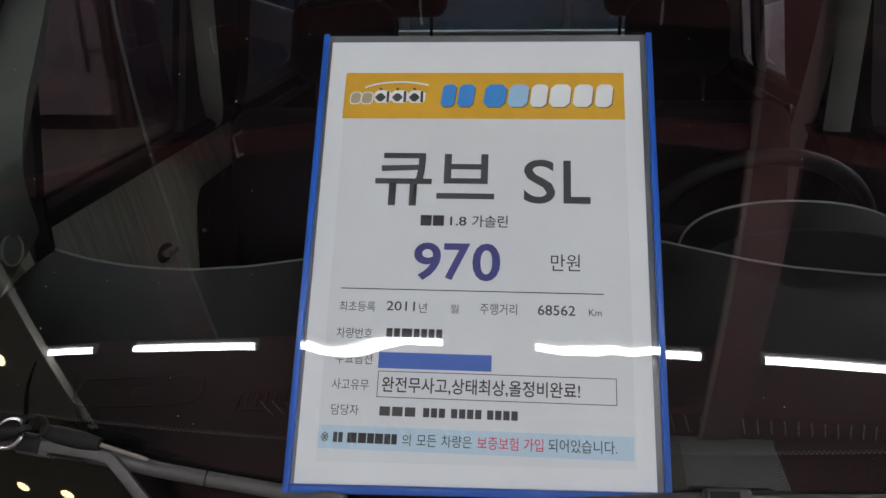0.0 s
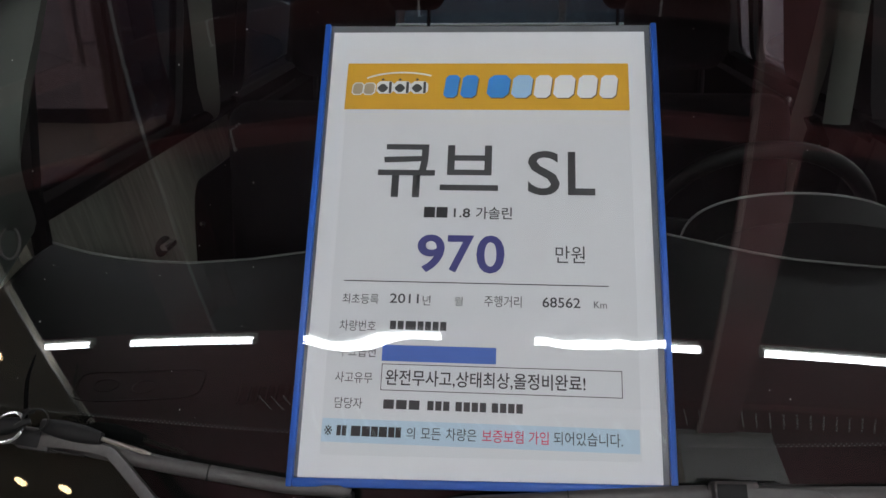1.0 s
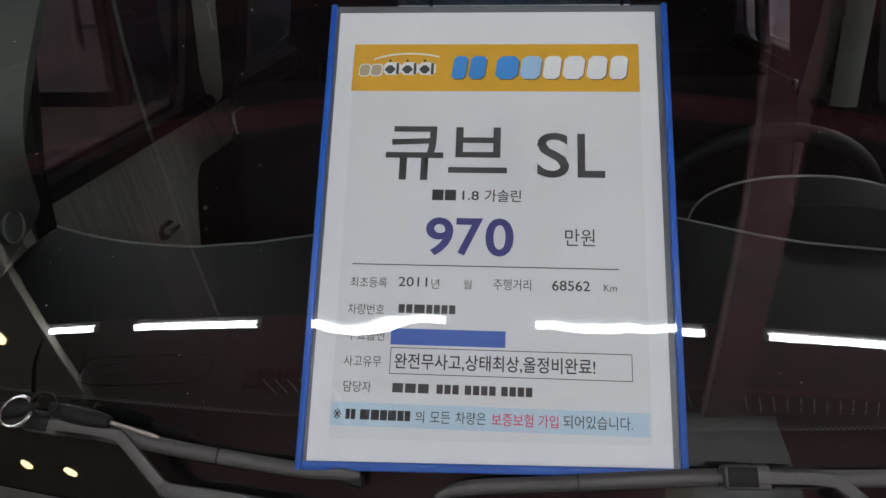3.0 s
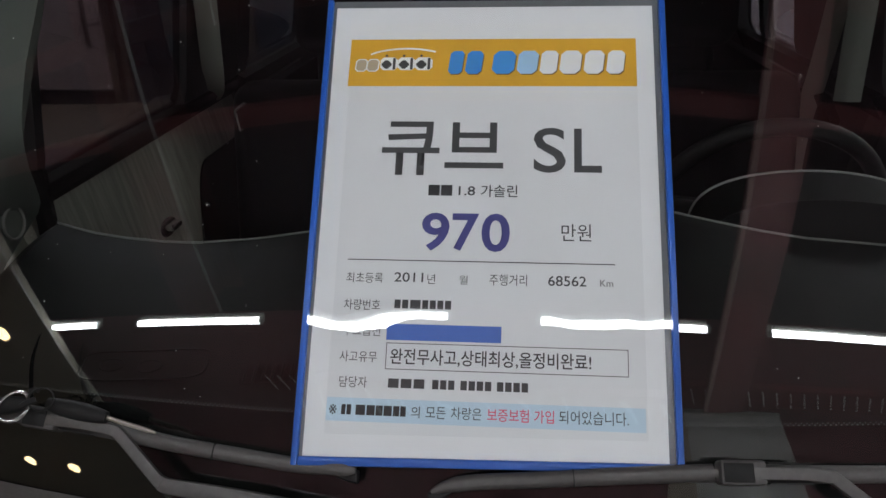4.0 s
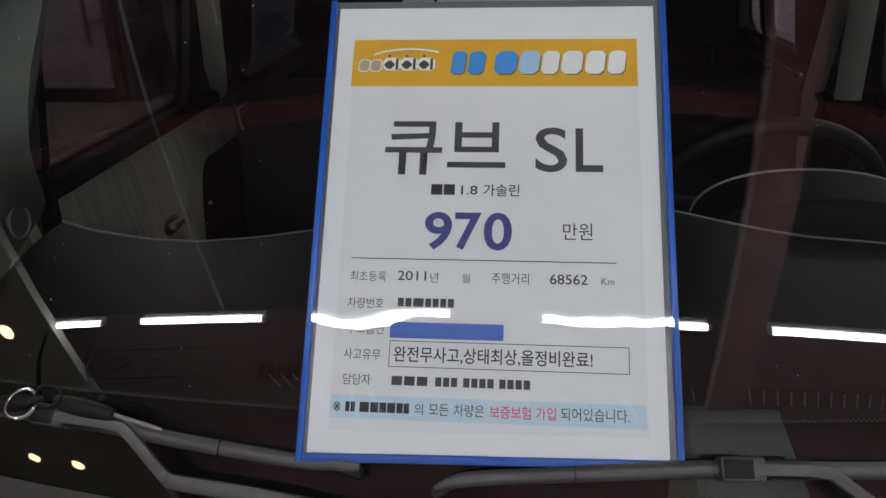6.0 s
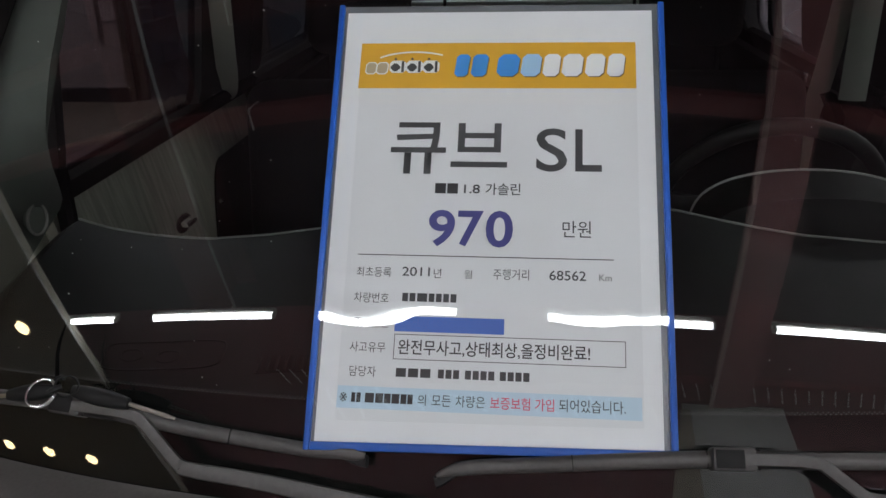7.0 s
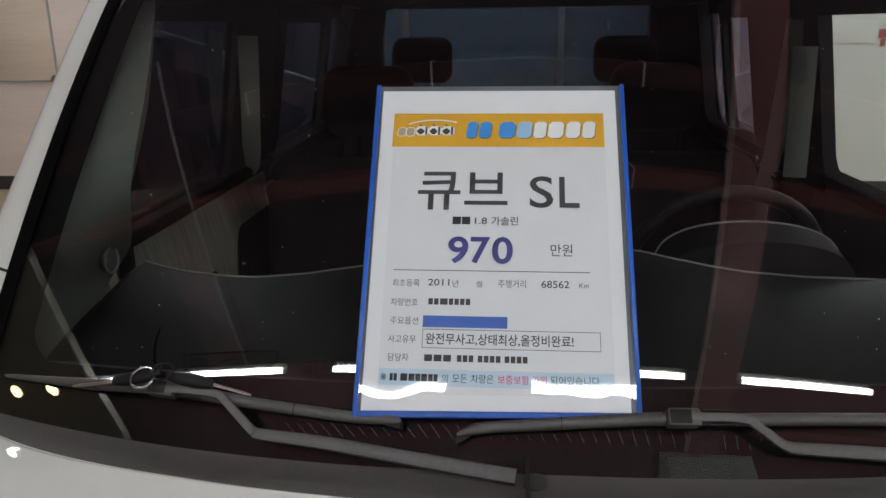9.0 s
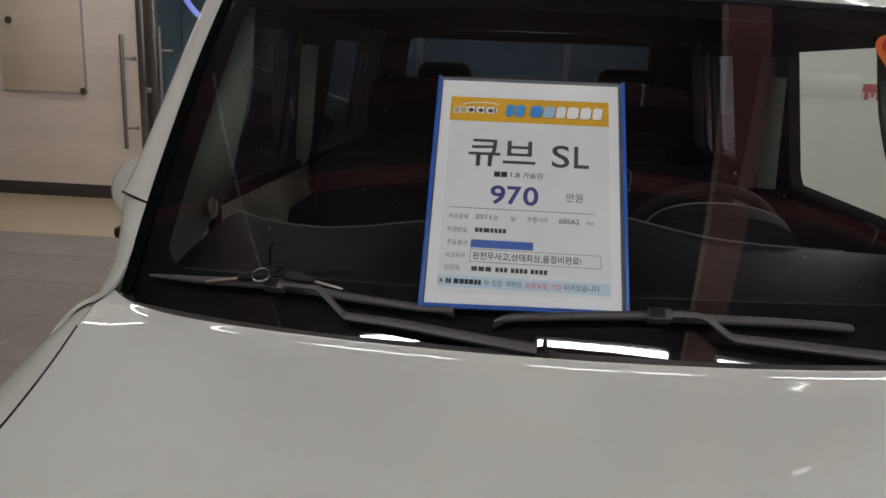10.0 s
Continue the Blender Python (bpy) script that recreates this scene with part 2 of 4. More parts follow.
def screen_point(a, f, inward=0.0):
    """A point of the windscreen: a from -1 to 1 across, f from 0 at the foot to 1 at the top."""
    x = XC + a * (0.690 - 0.022 * f)
    foot = -0.063 + 0.066 * abs(a) ** 2.4
    top = 0.645 + 0.055 * a * a
    z = foot + (top - foot) * f
    return SIGN @ Vector((x, glass_depth(x, z) + inward, z))


# ---- the hall: floor, walls, roof ----
WALL_Y = 5.95
floor = tagged(mesh_ob("floor", box((-10, -10, -0.2), (10, 8.5, -0.008)), GROUT, smooth=False), "grey stone tiled showroom floor", "floor", kind="structure")
strip = tagged(mesh_ob("floor_strip", box((-10, 4.42, -0.006), (10, WALL_Y, 0.004), 0.002), BEIGE_TILE, smooth=False), "cream tiled strip along the shop front", "floor", kind="structure")


def wall(name, lo, hi, mat, label):
    return tagged(mesh_ob(name, box(lo, hi), mat, smooth=False), label, "wall", kind="structure")


wall("wall_north_west", (-10, WALL_Y, 0), (-3.47, WALL_Y + 0.12, 3.2), WOOD_PANEL, "whitewashed wood-grain panelled shop front")
wall("wall_north_east", (1.7, WALL_Y, 0), (10, WALL_Y + 0.12, 3.2), WALL_WHITE, "plain white painted showroom wall")
wall("wall_north_upper", (-10, WALL_Y - 0.001, 3.2), (10, WALL_Y + 0.12, 5.0), WALL_GREY, "grey painted wall above the shop front")
wall("wall_west", (-10.12, -10, 0), (-10, 8.5, 5.0), WALL_GREY, "grey painted hall wall")
wall("wall_east", (10, -10, 0), (10.12, 8.5, 5.0), WALL_WHITE, "white painted hall wall")
wall("wall_south", (-10, -10.12, 0), (10, -10, 5.0), WALL_RED, "dim dull red sheeted hall wall")
tagged(mesh_ob("ceiling", box((-10, -10, 4.95), (10, 8.5, 5.1)), CEILING_DARK, smooth=False), "dark sheeting of the hall roof", "ceiling", kind="structure")
# Added sheet that brightens and reddens the veil on the lower windscreen.
tagged(mesh_ob("ceiling_veil_sheet", box((-9.95, -9.95, 4.946), (9.95, -3.3, 4.9495)), VEIL_RED, smooth=False), "dull red sheet added under the roof to redden glass reflections", "ceiling", kind="structure")
tagged(mesh_ob("baseboard_west", box((-10, WALL_Y - 0.015, 0.0), (-3.47, WALL_Y, 0.13), 0.004), SKIRTING), "dark brown skirting board", "baseboard", kind="structure")
tagged(mesh_ob("baseboard_east", box((1.7, WALL_Y - 0.015, 0.0), (10, WALL_Y, 0.13), 0.004), SKIRTING), "dark brown skirting board", "baseboard", kind="structure")
for k in range(5):
    x = -4.98 - 1.2 * k
    tagged(mesh_ob("trim", box((x - 0.004, WALL_Y - 0.003, 0.13), (x + 0.004, WALL_Y - 0.0005, 3.2)), SKIRTING, smooth=False), "thin dark joint between wall panels", "trim", kind="structure")

# glazed shop front and the office behind it
wall("wall_office_back", (-4.2, 8.38, 0), (2.4, 8.5, 3.2), FROST_BLUE, "blue-grey office back wall")
wall("wall_office_west", (-4.2, WALL_Y + 0.12, 0), (-4.08, 8.38, 3.2), FROST_BLUE, "blue-grey office side wall")
wall("wall_office_east", (2.28, WALL_Y + 0.12, 0), (2.4, 8.38, 3.2), FROST_BLUE, "blue-grey office side wall")
tagged(mesh_ob("ceiling_office", box((-4.2, WALL_Y + 0.12, 3.2), (2.4, 8.5, 3.3)), FROST_BLUE, smooth=False), "office ceiling", "ceiling", kind="structure")
# Unseen panel, added only to fill the office with bluish light.
lamp = thing("office_fill_light", "cool fill light panel added to brighten the office", "lamp")
part("frame", box((-2.9, 6.9, 3.16), (0.9, 7.3, 3.2), 0.005), STEEL, lamp)
part("diffuser", box((-2.86, 6.94, 3.145), (0.86, 7.26, 3.165), 0.003), OFFICE_FILL, lamp)


def pull_handle(x, y, z0, z1, side=-1):
    h = thing("pull_handle", "long brushed steel bar handle on the shop door", "handle", "door handles")
    part("bar", cylinder((x, y + side * 0.07, z0), (x, y + side * 0.07, z1), 0.019), STEEL, h)
    for z in (z0 + 0.19, z1 - 0.21):
        part("standoff", cylinder((x, y + side * 0.07, z), (x + 0.085, y, z), 0.011, 12), STEEL, h)
        part("rosette", cylinder((x + 0.085, y + side * 0.008, z), (x + 0.085, y, z), 0.020, 16), STEEL, h)


pull_handle(-3.60, WALL_Y, 0.50, 1.54)
door = tagged(new("door_1"), "glass shop door with a brushed steel frame", "door", kind="structure")
part("door_frame", box((-3.47, WALL_Y - 0.03, 0), (-3.40, WALL_Y + 0.10, 2.4), 0.004), STEEL, door)
part("door_frame", box((-3.36, WALL_Y - 0.01, 0), (-3.30, WALL_Y + 0.05, 2.4), 0.004), STEEL, door)
part("door_gasket", box((-3.3995, WALL_Y - 0.005, 0), (-3.3605, WALL_Y + 0.06, 2.4)), SKIRTING, door, smooth=False)
part("lock_case", box((-3.41, WALL_Y - 0.05, 1.02), (-3.345, WALL_Y - 0.012, 1.075), 0.006), CHROME, door, "chrome lock case")
part("pane", box((-3.30, WALL_Y + 0.012, 0.05), (-2.30, WALL_Y + 0.024, 2.4)), DOOR_GLASS, door).visible_shadow = False
part("door_frame", box((-2.30, WALL_Y - 0.01, 0), (-2.22, WALL_Y + 0.05, 2.4), 0.004), STEEL, door)
part("door_frame", box((-3.47, WALL_Y - 0.03, 2.4), (-2.22, WALL_Y + 0.10, 2.5), 0.004), STEEL, door)
pull_handle(-3.245, WALL_Y + 0.012, 0.62, 1.62)
front = tagged(new("window_1"), "steel-framed glazed shop front", "window", kind="structure")
for x in (-2.22, -0.9, 0.4, 1.64):
    part("window_frame", box((x, WALL_Y, 0), (x + 0.06, WALL_Y + 0.06, 3.2), 0.004), STEEL, front)
for x0, x1 in ((-2.16, -0.9), (-0.84, 0.4), (0.46, 1.64)):
    part("pane", box((x0, WALL_Y + 0.02, 0.1), (x1, WALL_Y + 0.03, 3.2)), DOOR_GLASS, front).visible_shadow = False
    part("window_sill", box((x0, WALL_Y, 0), (x1, WALL_Y + 0.06, 0.1), 0.003), STEEL, front)
part("transom_pane", box((-3.47, WALL_Y + 0.02, 2.5), (-2.22, WALL_Y + 0.03, 3.2)), DOOR_GLASS, front).visible_shadow = False

# blue light ring in the office
ring = thing("neon_ring", "glowing blue neon ring on the office wall", "lamp")
part("tube", sweep([(-3.05 + 0.55 * math.cos(a), 7.2, 2.22 + 0.55 * math.sin(a)) for a in [k * math.pi / 20 for k in range(40)]], (0.03, 0.03), (0, 1, 0), 8, closed=True), NEON_BLUE, ring)
part("bracket", box((-3.08, 7.2, 2.74), (-3.02, 7.24, 3.2), 0.004), STEEL, ring)

# oak board on the panel
board = thing("notice_board", "pale oak board fixed to the panel with steel studs", "board")
part("panel", box((-4.80, WALL_Y - 0.022, 1.0), (-4.0, WALL_Y - 0.003, 2.35), 0.004), BOARD, board)
part("edge", box((-4.80, WALL_Y - 0.024, 0.985), (-4.0, WALL_Y - 0.003, 0.9985), 0.002), WALL_GREY, board)
part("edge", box((-3.9985, WALL_Y - 0.024, 0.985), (-3.985, WALL_Y - 0.003, 2.35), 0.002), WALL_GREY, board)
for x, z in ((-4.69, 1.63), (-4.10, 2.25), (-4.69, 2.25), (-4.012, 1.012)):
    part("stud", cylinder((x, WALL_Y - 0.034, z), (x, WALL_Y - 0.02, z), 0.033, 20), STEEL, board)

# white strip with a red mark on the east wall
poster = thing("wall_sign", "pale wall sign with a small red mark", "sign")
part("strip", box((2.36, WALL_Y - 0.008, 1.26), (2.95, WALL_Y - 0.002, 1.44), 0.002), TRIM_PALE, poster)
for x0, x1, z0, z1 in ((2.965, 3.13, 1.30, 1.37), (2.985, 3.02, 1.235, 1.295), (3.04, 3.065, 1.26, 1.295), (3.085, 3.12, 1.235, 1.295)):
    part("mark", box((x0, WALL_Y - 0.008, z0), (x1, WALL_Y - 0.002, z1), 0.001), FADED_RED, poster)

# ---- roof steel, soffit and lamps ----
for x, y0, y1, paint, half, lip, width in ((-3.10, -2.9, 0.75, BROWN_STEEL, 0.235, 1, 0.003), (2.02, -4.10, WALL_Y - 0.05, FADED_STEEL, 0.18, -1, 0.018)):
    b = thing("roof_beam", "dark red painted steel roof girder", "beam", "roof beams")
    part("flange", box((x - half, y0, 4.40), (x + half, y1, 4.43), 0.004), paint, b)
    # Added strip along the flange, coloured paler to stand for its lit edge.
    part("lip", box((x + lip * (half + width + 0.001) - width, y0, 4.390), (x + lip * (half + width + 0.001) + width, y1, 4.43), 0.003), EDGE_HIGHLIGHT if lip < 0 else WALL_GREY, b, "edge strip coloured paler as a highlight")
    part("web", box((x - 0.015, y0, 4.43), (x + 0.015, y1, 4.90)), paint, b)
    part("flange", box((x - 0.03, y0, 4.90), (x + half, y1, 4.94), 0.004), paint, b)
    for k in range(14):
        y = -3.7 + 0.7 * k
        for dx in (-0.11, 0.11):
            if y0 < y < y1:
                part("bolt", cylinder((x + dx, y, 4.385), (x + dx, y, 4.40), 0.02, 6), paint, b)
    if lip < 0:                                       # this girder runs slightly aslant
        b.matrix_basis = Matrix.Translation((x, -3.0, 0)) @ Euler((0, 0, radians(5.0))).to_matrix().to_4x4() @ Matrix.Translation((-x, 3.0, 0))
for y, w in ((-0.85, 0.085), (0.06, 0.10), (4.2, 0.09)):
    b = thing("roof_purlin", "slim dark red steel purlin across the girders", "beam", "roof beams")
    part("bar", box((-9.9, y - w, 4.44), (9.9, y + w, 4.60), 0.02), STEEL_RED if y < 0 else BROWN_STEEL, b)
    for x in (-2.1, -0.6, 0.9, 3.4):
        part("cleat", box((x - 0.007, y - w - 0.008, 4.43), (x + 0.007, y + w + 0.008, 4.61), 0.003), DUCT, b)
tray = thing("cable_tray", "dark red ladder cable tray under the roof", "tray")
part("rail", box((-2.8, -3.80, 4.45), (9.0, -3.765, 4.53)), STEEL_RED, tray)
part("rail", box((-2.8, -4.08, 4.45), (9.0, -4.045, 4.53)), STEEL_RED, tray)
part("plate", box((-2.8, -4.045, 4.462), (9.0, -3.80, 4.478)), STEEL_RED, tray)
rung = box((-0.006, -4.043, 4.452), (0.006, -3.802, 4.461))
for v in rung.verts:
    v.co.x += 0.09 * (-3.802 - v.co.y) / 0.241          # the bars run aslant
rung_mesh = bpy.data.meshes.new("rung")
rung.to_mesh(rung_mesh)
rung.free()
rung_mesh.materials.append(DUCT)
for k in range(78):
    r = new("rung", rung_mesh)
    r.location.x, r.parent = -2.7 + k * 0.147, tray
duct = thing("air_duct", "grey rectangular air duct under the roof", "duct")
def tapered(x0, x1, y0, x2, x3, y1, z0, z1):
    """A slab whose width changes from (x0, x1) at y0 to (x2, x3) at y1."""
    bm = box((0, 0, z0), (1, 1, z1))
    for v in bm.verts:
        a, b = x0 + (x2 - x0) * v.co.y, x1 + (x3 - x1) * v.co.y
        v.co.x, v.co.y = a + (b - a) * v.co.x, y0 + (y1 - y0) * v.co.y
    return bm


part("case", tapered(1.93, 3.07, -4.74, 3.6, 6.1, -9.9, 4.88, 4.94), DUCT, duct, smooth=False)
part("side", tapered(1.84, 1.928, -4.76, 2.6, 3.595, -9.9, 4.885, 4.94), SOFFIT, duct, smooth=False)
part("front_rim", box((1.84, -4.74, 4.87), (3.07, -4.72, 4.94)), TRIM_PALE, duct, smooth=False)
sof = tagged(new("soffit"), "low grey-green ceiling soffit with a pale edge", "ceiling", kind="structure")
part("slab", box((-9.95, -9.9, 3.62), (-4.20, 3.0, 3.70)), SOFFIT, sof, smooth=False)
part("edge_trim", box((-4.199, -9.9, 3.605), (-4.178, 3.0, 3.630), 0.004), TRIM_PALE, sof)
for x, y in ((-5.52, -2.21), (-4.85, -2.24), (-6.13, -4.50), (-5.37, -4.58), (-6.95, -4.42), (-6.26, -2.21)):
    s = thing("downlight", "small warm recessed ceiling downlight", "lamp", "downlights")
    part("rim", cylinder((x, y, 3.60), (x, y, 3.618), 0.115, 24), TRIM_PALE, s)
    part("lens", cylinder((x, y, 3.590), (x, y, 3.602), 0.090, 24), SPOT_GLOW, s)


def tube_light():
    t = thing("tube_light", "lit white fluorescent batten hanging from the roof", "lamp", "fluorescent battens")
    part("tube", cylinder((-0.59, 0, -0.005), (0.59, 0, -0.005), 0.0265, 14), TUBE_GLOW, t)
    part("batten", box((-0.60, -0.02, 0.030), (0.60, 0.02, 0.075), 0.006), TRIM_PALE, t)
    for x in (-0.605, 0.605):
        part("cap", box((x - 0.013, -0.022, -0.028), (x + 0.013, 0.022, 0.034), 0.003), TRIM_PALE, t)
    for x in (-0.45, 0.45):
        part("hanger", cylinder((x, 0, 0.075), (x, 0, 1.25), 0.003, 6), CEILING_DARK, t)
    return t


first = tube_light()
spots = [(0.75 + 1.66 * k, y) for y in (-2.29, 2.7, 5.1, -7.3) for k in range(-3, 6)]
first.matrix_basis = Matrix.Translation((*spots[0], 3.70))
for x, y in spots[1:]:
    copy_thing(first, Matrix.Translation((x, y, 3.70)))

# ---- the car ----
car = thing("car", "white compact car parked indoors with a sheet on its windscreen", "car")
HOOD_FRONT = -0.92


def ease(e, c, w):
    """Integral from 0 to e of a step that falls from 1 to 0 at c."""
    return w * (math.log1p(math.exp(c / w)) - math.log1p(math.exp((c - e) / w)))


def hood_z(x, y):
    """Bonnet height: nearly level, with a soft crease along its rear edge."""
    a = (x - XC) / 0.65
    z = 1.031 - 0.010 * a * a - 0.002 * a ** 6
    lean = (0.20 * abs(a) + 0.40 * abs(a) ** 7) / 0.65
    e = max(0.0, hood_back(x) - y)                  # distance from the rear edge
    e *= 1 - (1 - 1 / math.sqrt(1 + lean * lean)) * math.exp(-e / 0.08)
    z -= 0.13 * ease(e, 0.026, 0.0025) + 0.050 * ease(e, 0.065, 0.006)
    e = max(0.0, -0.10 + 0.02 * a * a - y)          # distance from a gentler line further back
    for drop, reach, soft in ((0.030, 0.13, 0.02), (0.025, 0.20, 0.03), (0.022, 0.30, 0.04)):
        z -= drop * ease(e, reach, soft)
    z -= 0.06 * min(1.0, a * a) ** 2 * ease(e, 0.40, 0.05)
    return z - 0.30 * max(0.0, e - 0.40) ** 2


def hood_back(x):
    a = min(1.1, abs(x - XC) / 0.65)
    return -0.128 + 0.10 * a * a + 0.05 * a ** 8


def hood_half(y):
    """Half-width of the bonnet."""
    return 0.695 + 0.235 * max(-0.35, min(0.0, y)) + 0.10 * min(0.0, y + 0.35) - 0.007 * min(1.0, max(0.0, (0.03 - y) / 0.1))


def hood_fn(u, v):
    a = 2 * u - 1
    y1 = hood_back(XC + a * 0.69)
    y = HOOD_FRONT + (y1 - HOOD_FRONT) * (1 - (1 - v) ** 2.2)
    half = hood_half(y)
    x = XC + a * half
    z = hood_z(x, y)
    e = max(0.0, hood_back(x) - y)
    if e < 0.010:
        z -= 0.008 * (1 - e / 0.010) ** 2
    return x, y, z


part("hood", shell(hood_fn, 70, 120, 0.012), WHITE_PAINT, car, "smooth white bonnet")


def side_pair(fn, nu, nv, thick, name, mat, parent, label=""):
    for s in (-1, 1):
        part(name, shell(lambda u, v: (XC + s * fn(u, v)[0], *fn(u, v)[1:]), nu, nv, -thick * s), mat, parent, label)


def arch(y, yw, low):
    d = 0.335 ** 2 - (y - yw) ** 2
    return max(low, 0.30 + math.sqrt(d)) if d > 0 else low


def fender_fn(u, v):
    y = HOOD_FRONT + u * 1.42
    inner = hood_half(y) + 0.005
    zt = hood_z(XC + inner, min(y, 0.02)) - 0.002
    if y > 0.06:
        zt -= 0.10 * min(1, (y - 0.06) / 0.06)
    low = arch(y, -0.28, 0.27)
    if v < 0.4:
        t = v / 0.4
        return inner + (0.842 - inner) * t, y, zt - 0.185 * t ** 1.6
    t = (v - 0.4) / 0.6
    z = zt - 0.185 + (low - zt + 0.185) * t
    return 0.842 + 0.012 * math.sin(t * math.pi), y, z


side_pair(fender_fn, 50, 30, 0.006, "fender", WHITE_PAINT, car, "white front wing")
for s in (-1, 1):
    gap = [(XC + s * (hood_half(y) + 0.0025), y, hood_z(XC + hood_half(y), y) - 0.0005) for y in [HOOD_FRONT + 0.02 + 0.0165 * k for k in range(50)]]
    part("shut_line", sweep(gap, (0.0014, 0.0012), (0, 0, 1), 6), SHUT, car)
part("front_bumper", shell(lambda u, v: (XC + (2 * u - 1) * 0.845, HOOD_FRONT - 0.06 + 0.10 * abs(2 * u - 1) ** 3 + 0.05 * v * v, 0.25 + 0.66 * v), 30, 12, 0.02), WHITE_PAINT, car)
part("engine_bay", box((XC - 0.62, -0.85, 0.30), (XC + 0.62, -0.02, 0.84)), CARPET, car)

# scuttle panel between bonnet and glass
def cowl_fn(u, v):
    a = 2 * u - 1
    x = XC + a * 0.665
    y0, z0 = hood_back(x) - 0.03, hood_z(x, hood_back(x)) - 0.016
    g = screen_point(max(-0.985, min(0.985, a * 0.965)), 0.004, -0.003)
    y, z = y0 + (g.y - y0) * v, z0 + (g.z - z0) * v
    return x, y, z - 0.006 * math.sin(v * math.pi)


cowl = part("cowl", shell(cowl_fn, 50, 8, 0.004), COWL_PLASTIC, car, "black grained scuttle panel")
part("seam", box((0.035, -0.135, 1.000), (0.039, -0.02, 1.012)), SHUT, cowl)

# windscreen and its border
screen = part("windscreen", shell(lambda u, v: screen_point(2 * u - 1, v), 48, 40, 0.005), WINDSCREEN, car, "clear bulged windscreen")
screen.visible_shadow = False


def border_top(a):
    """How far up the glass the black foot border reaches."""
    x, foot = XC + a * 0.688, -0.063 + 0.066 * abs(a) ** 2.4
    return (0.0305 + 0.10 * (x + 0.01) ** 2 - foot) / (0.645 + 0.055 * a * a - foot)


for a0, a1, f0, f1 in ((-1, -0.915, 0, 1), (0.915, 1, 0, 1), (-0.915, 0.915, 0.94, 1)):
    part("border", shell(lambda u, v: screen_point(a0 + (a1 - a0) * u, f0 + (f1 - f0) * v, 0.0075), 30, 30, 0.001), FRIT, screen)
part("border", shell(lambda u, v: screen_point(1.83 * u - 0.915, border_top(1.83 * u - 0.915) * v, 0.0075), 60, 12, 0.001), FRIT, screen)
for s in (-1, 1):
    def corner_fn(u, v, s=s):
        """Rounded inner corner of the border."""
        ang, r = u * math.pi / 2, 0.075
        return screen_point(s * (0.915 - v * r * (1 - math.sin(ang))), border_top(s * 0.915) + v * 0.95 * r * (1 - math.cos(ang)), 0.0076)
    part("border_corner", shell(corner_fn, 12, 6, 0.001), FRIT, screen)
dots = bmesh.new()
for row in range(2):
    for k in range(300):
        a = -0.91 + 1.82 * (k + 0.5 * (row % 2)) / 300
        p = SIGN.inverted() @ screen_point(a, border_top(a) + 0.001 + 0.0022 * row, 0.0075)
        s = 0.00055 - 0.00012 * row
        add_box(dots, (p.x - s, p.y - 0.0004, p.z - s), (p.x + s, p.y + 0.0004, p.z + s))
part("border_dots", on_sign(dots), DOTS, screen, "row of fine printed dots", smooth=False)
for s in (-1, 1):
    line = [screen_point(s * 0.990, 0.02 + 0.98 * k / 20, -0.002) for k in range(21)]
    part("seal", sweep(line, (0.010, 0.004), (0, -0.6, 0.8), 8), CARPET, screen)
part("seal", sweep([screen_point(-1 + 2 * k / 30, 1.008, 0.0) for k in range(31)], (0.009, 0.006), (0, -0.6, 0.8), 8), BLACK_RUBBER, screen)


# windscreen pillars
def pillar_fn(s):
    def fn(u, v):
        p = screen_point(s * 1.006, 0.255 + 0.785 * u, 0.0)
        wide = 0.054 + 0.018 * (1 - u) ** 5
        return p.x + s * wide * (1 - (1 - v) ** 1.7), p.y + 0.097 * v ** 2.4, p.z + 0.014 * math.sin(v * math.pi) - 0.004 * v
    return fn


def shoulder_fn(s):
    """Top of the wing, sweeping up along the glass into the pillar."""
    def fn(u, v):
        q = pillar_fn(s)(0.0, 0.0)
        y = 0.005 + (q[1] - 0.005) * u
        k = u * u * (3 - 2 * u)
        rise = 1.19 * 0.014 * math.log1p(math.exp((y - 0.070) / 0.014))
        top = 1.0185 + rise * (q[2] - 1.0185) / (1.19 * 0.014 * math.log1p(math.exp((q[1] - 0.070) / 0.014)))
        half = s * (q[0] - XC)
        x0 = hood_half(y) + 0.005 + (half - hood_half(y) - 0.005) * min(1, u * 1.6)
        wide = (0.842 - x0) * (1 - k) ** 2.0 + 0.072 * k
        if v < 0.5:
            ang, t = v * math.pi, 2 * v
            across = (1 - k) * t + k * math.sin(ang)
            down = 0.185 * (1 - k) ** 0.7 * t ** 1.6 + 0.004 * k * (1 - math.cos(ang)) - 0.010 * k * math.sin(2 * ang)
            return XC + s * (x0 + wide * across), y + 0.097 * k * (1 - math.cos(ang)), top - down
        t = (v - 0.5) * 2
        z0 = top - (0.185 * (1 - k) ** 0.7 + 0.004 * k)
        x1 = x0 + wide
        return XC + s * (x1 + (0.838 - x1) * t ** 1.5), y + 0.097 * k * (1 - 0.6 * t), z0 + (0.82 - z0) * t
    return fn


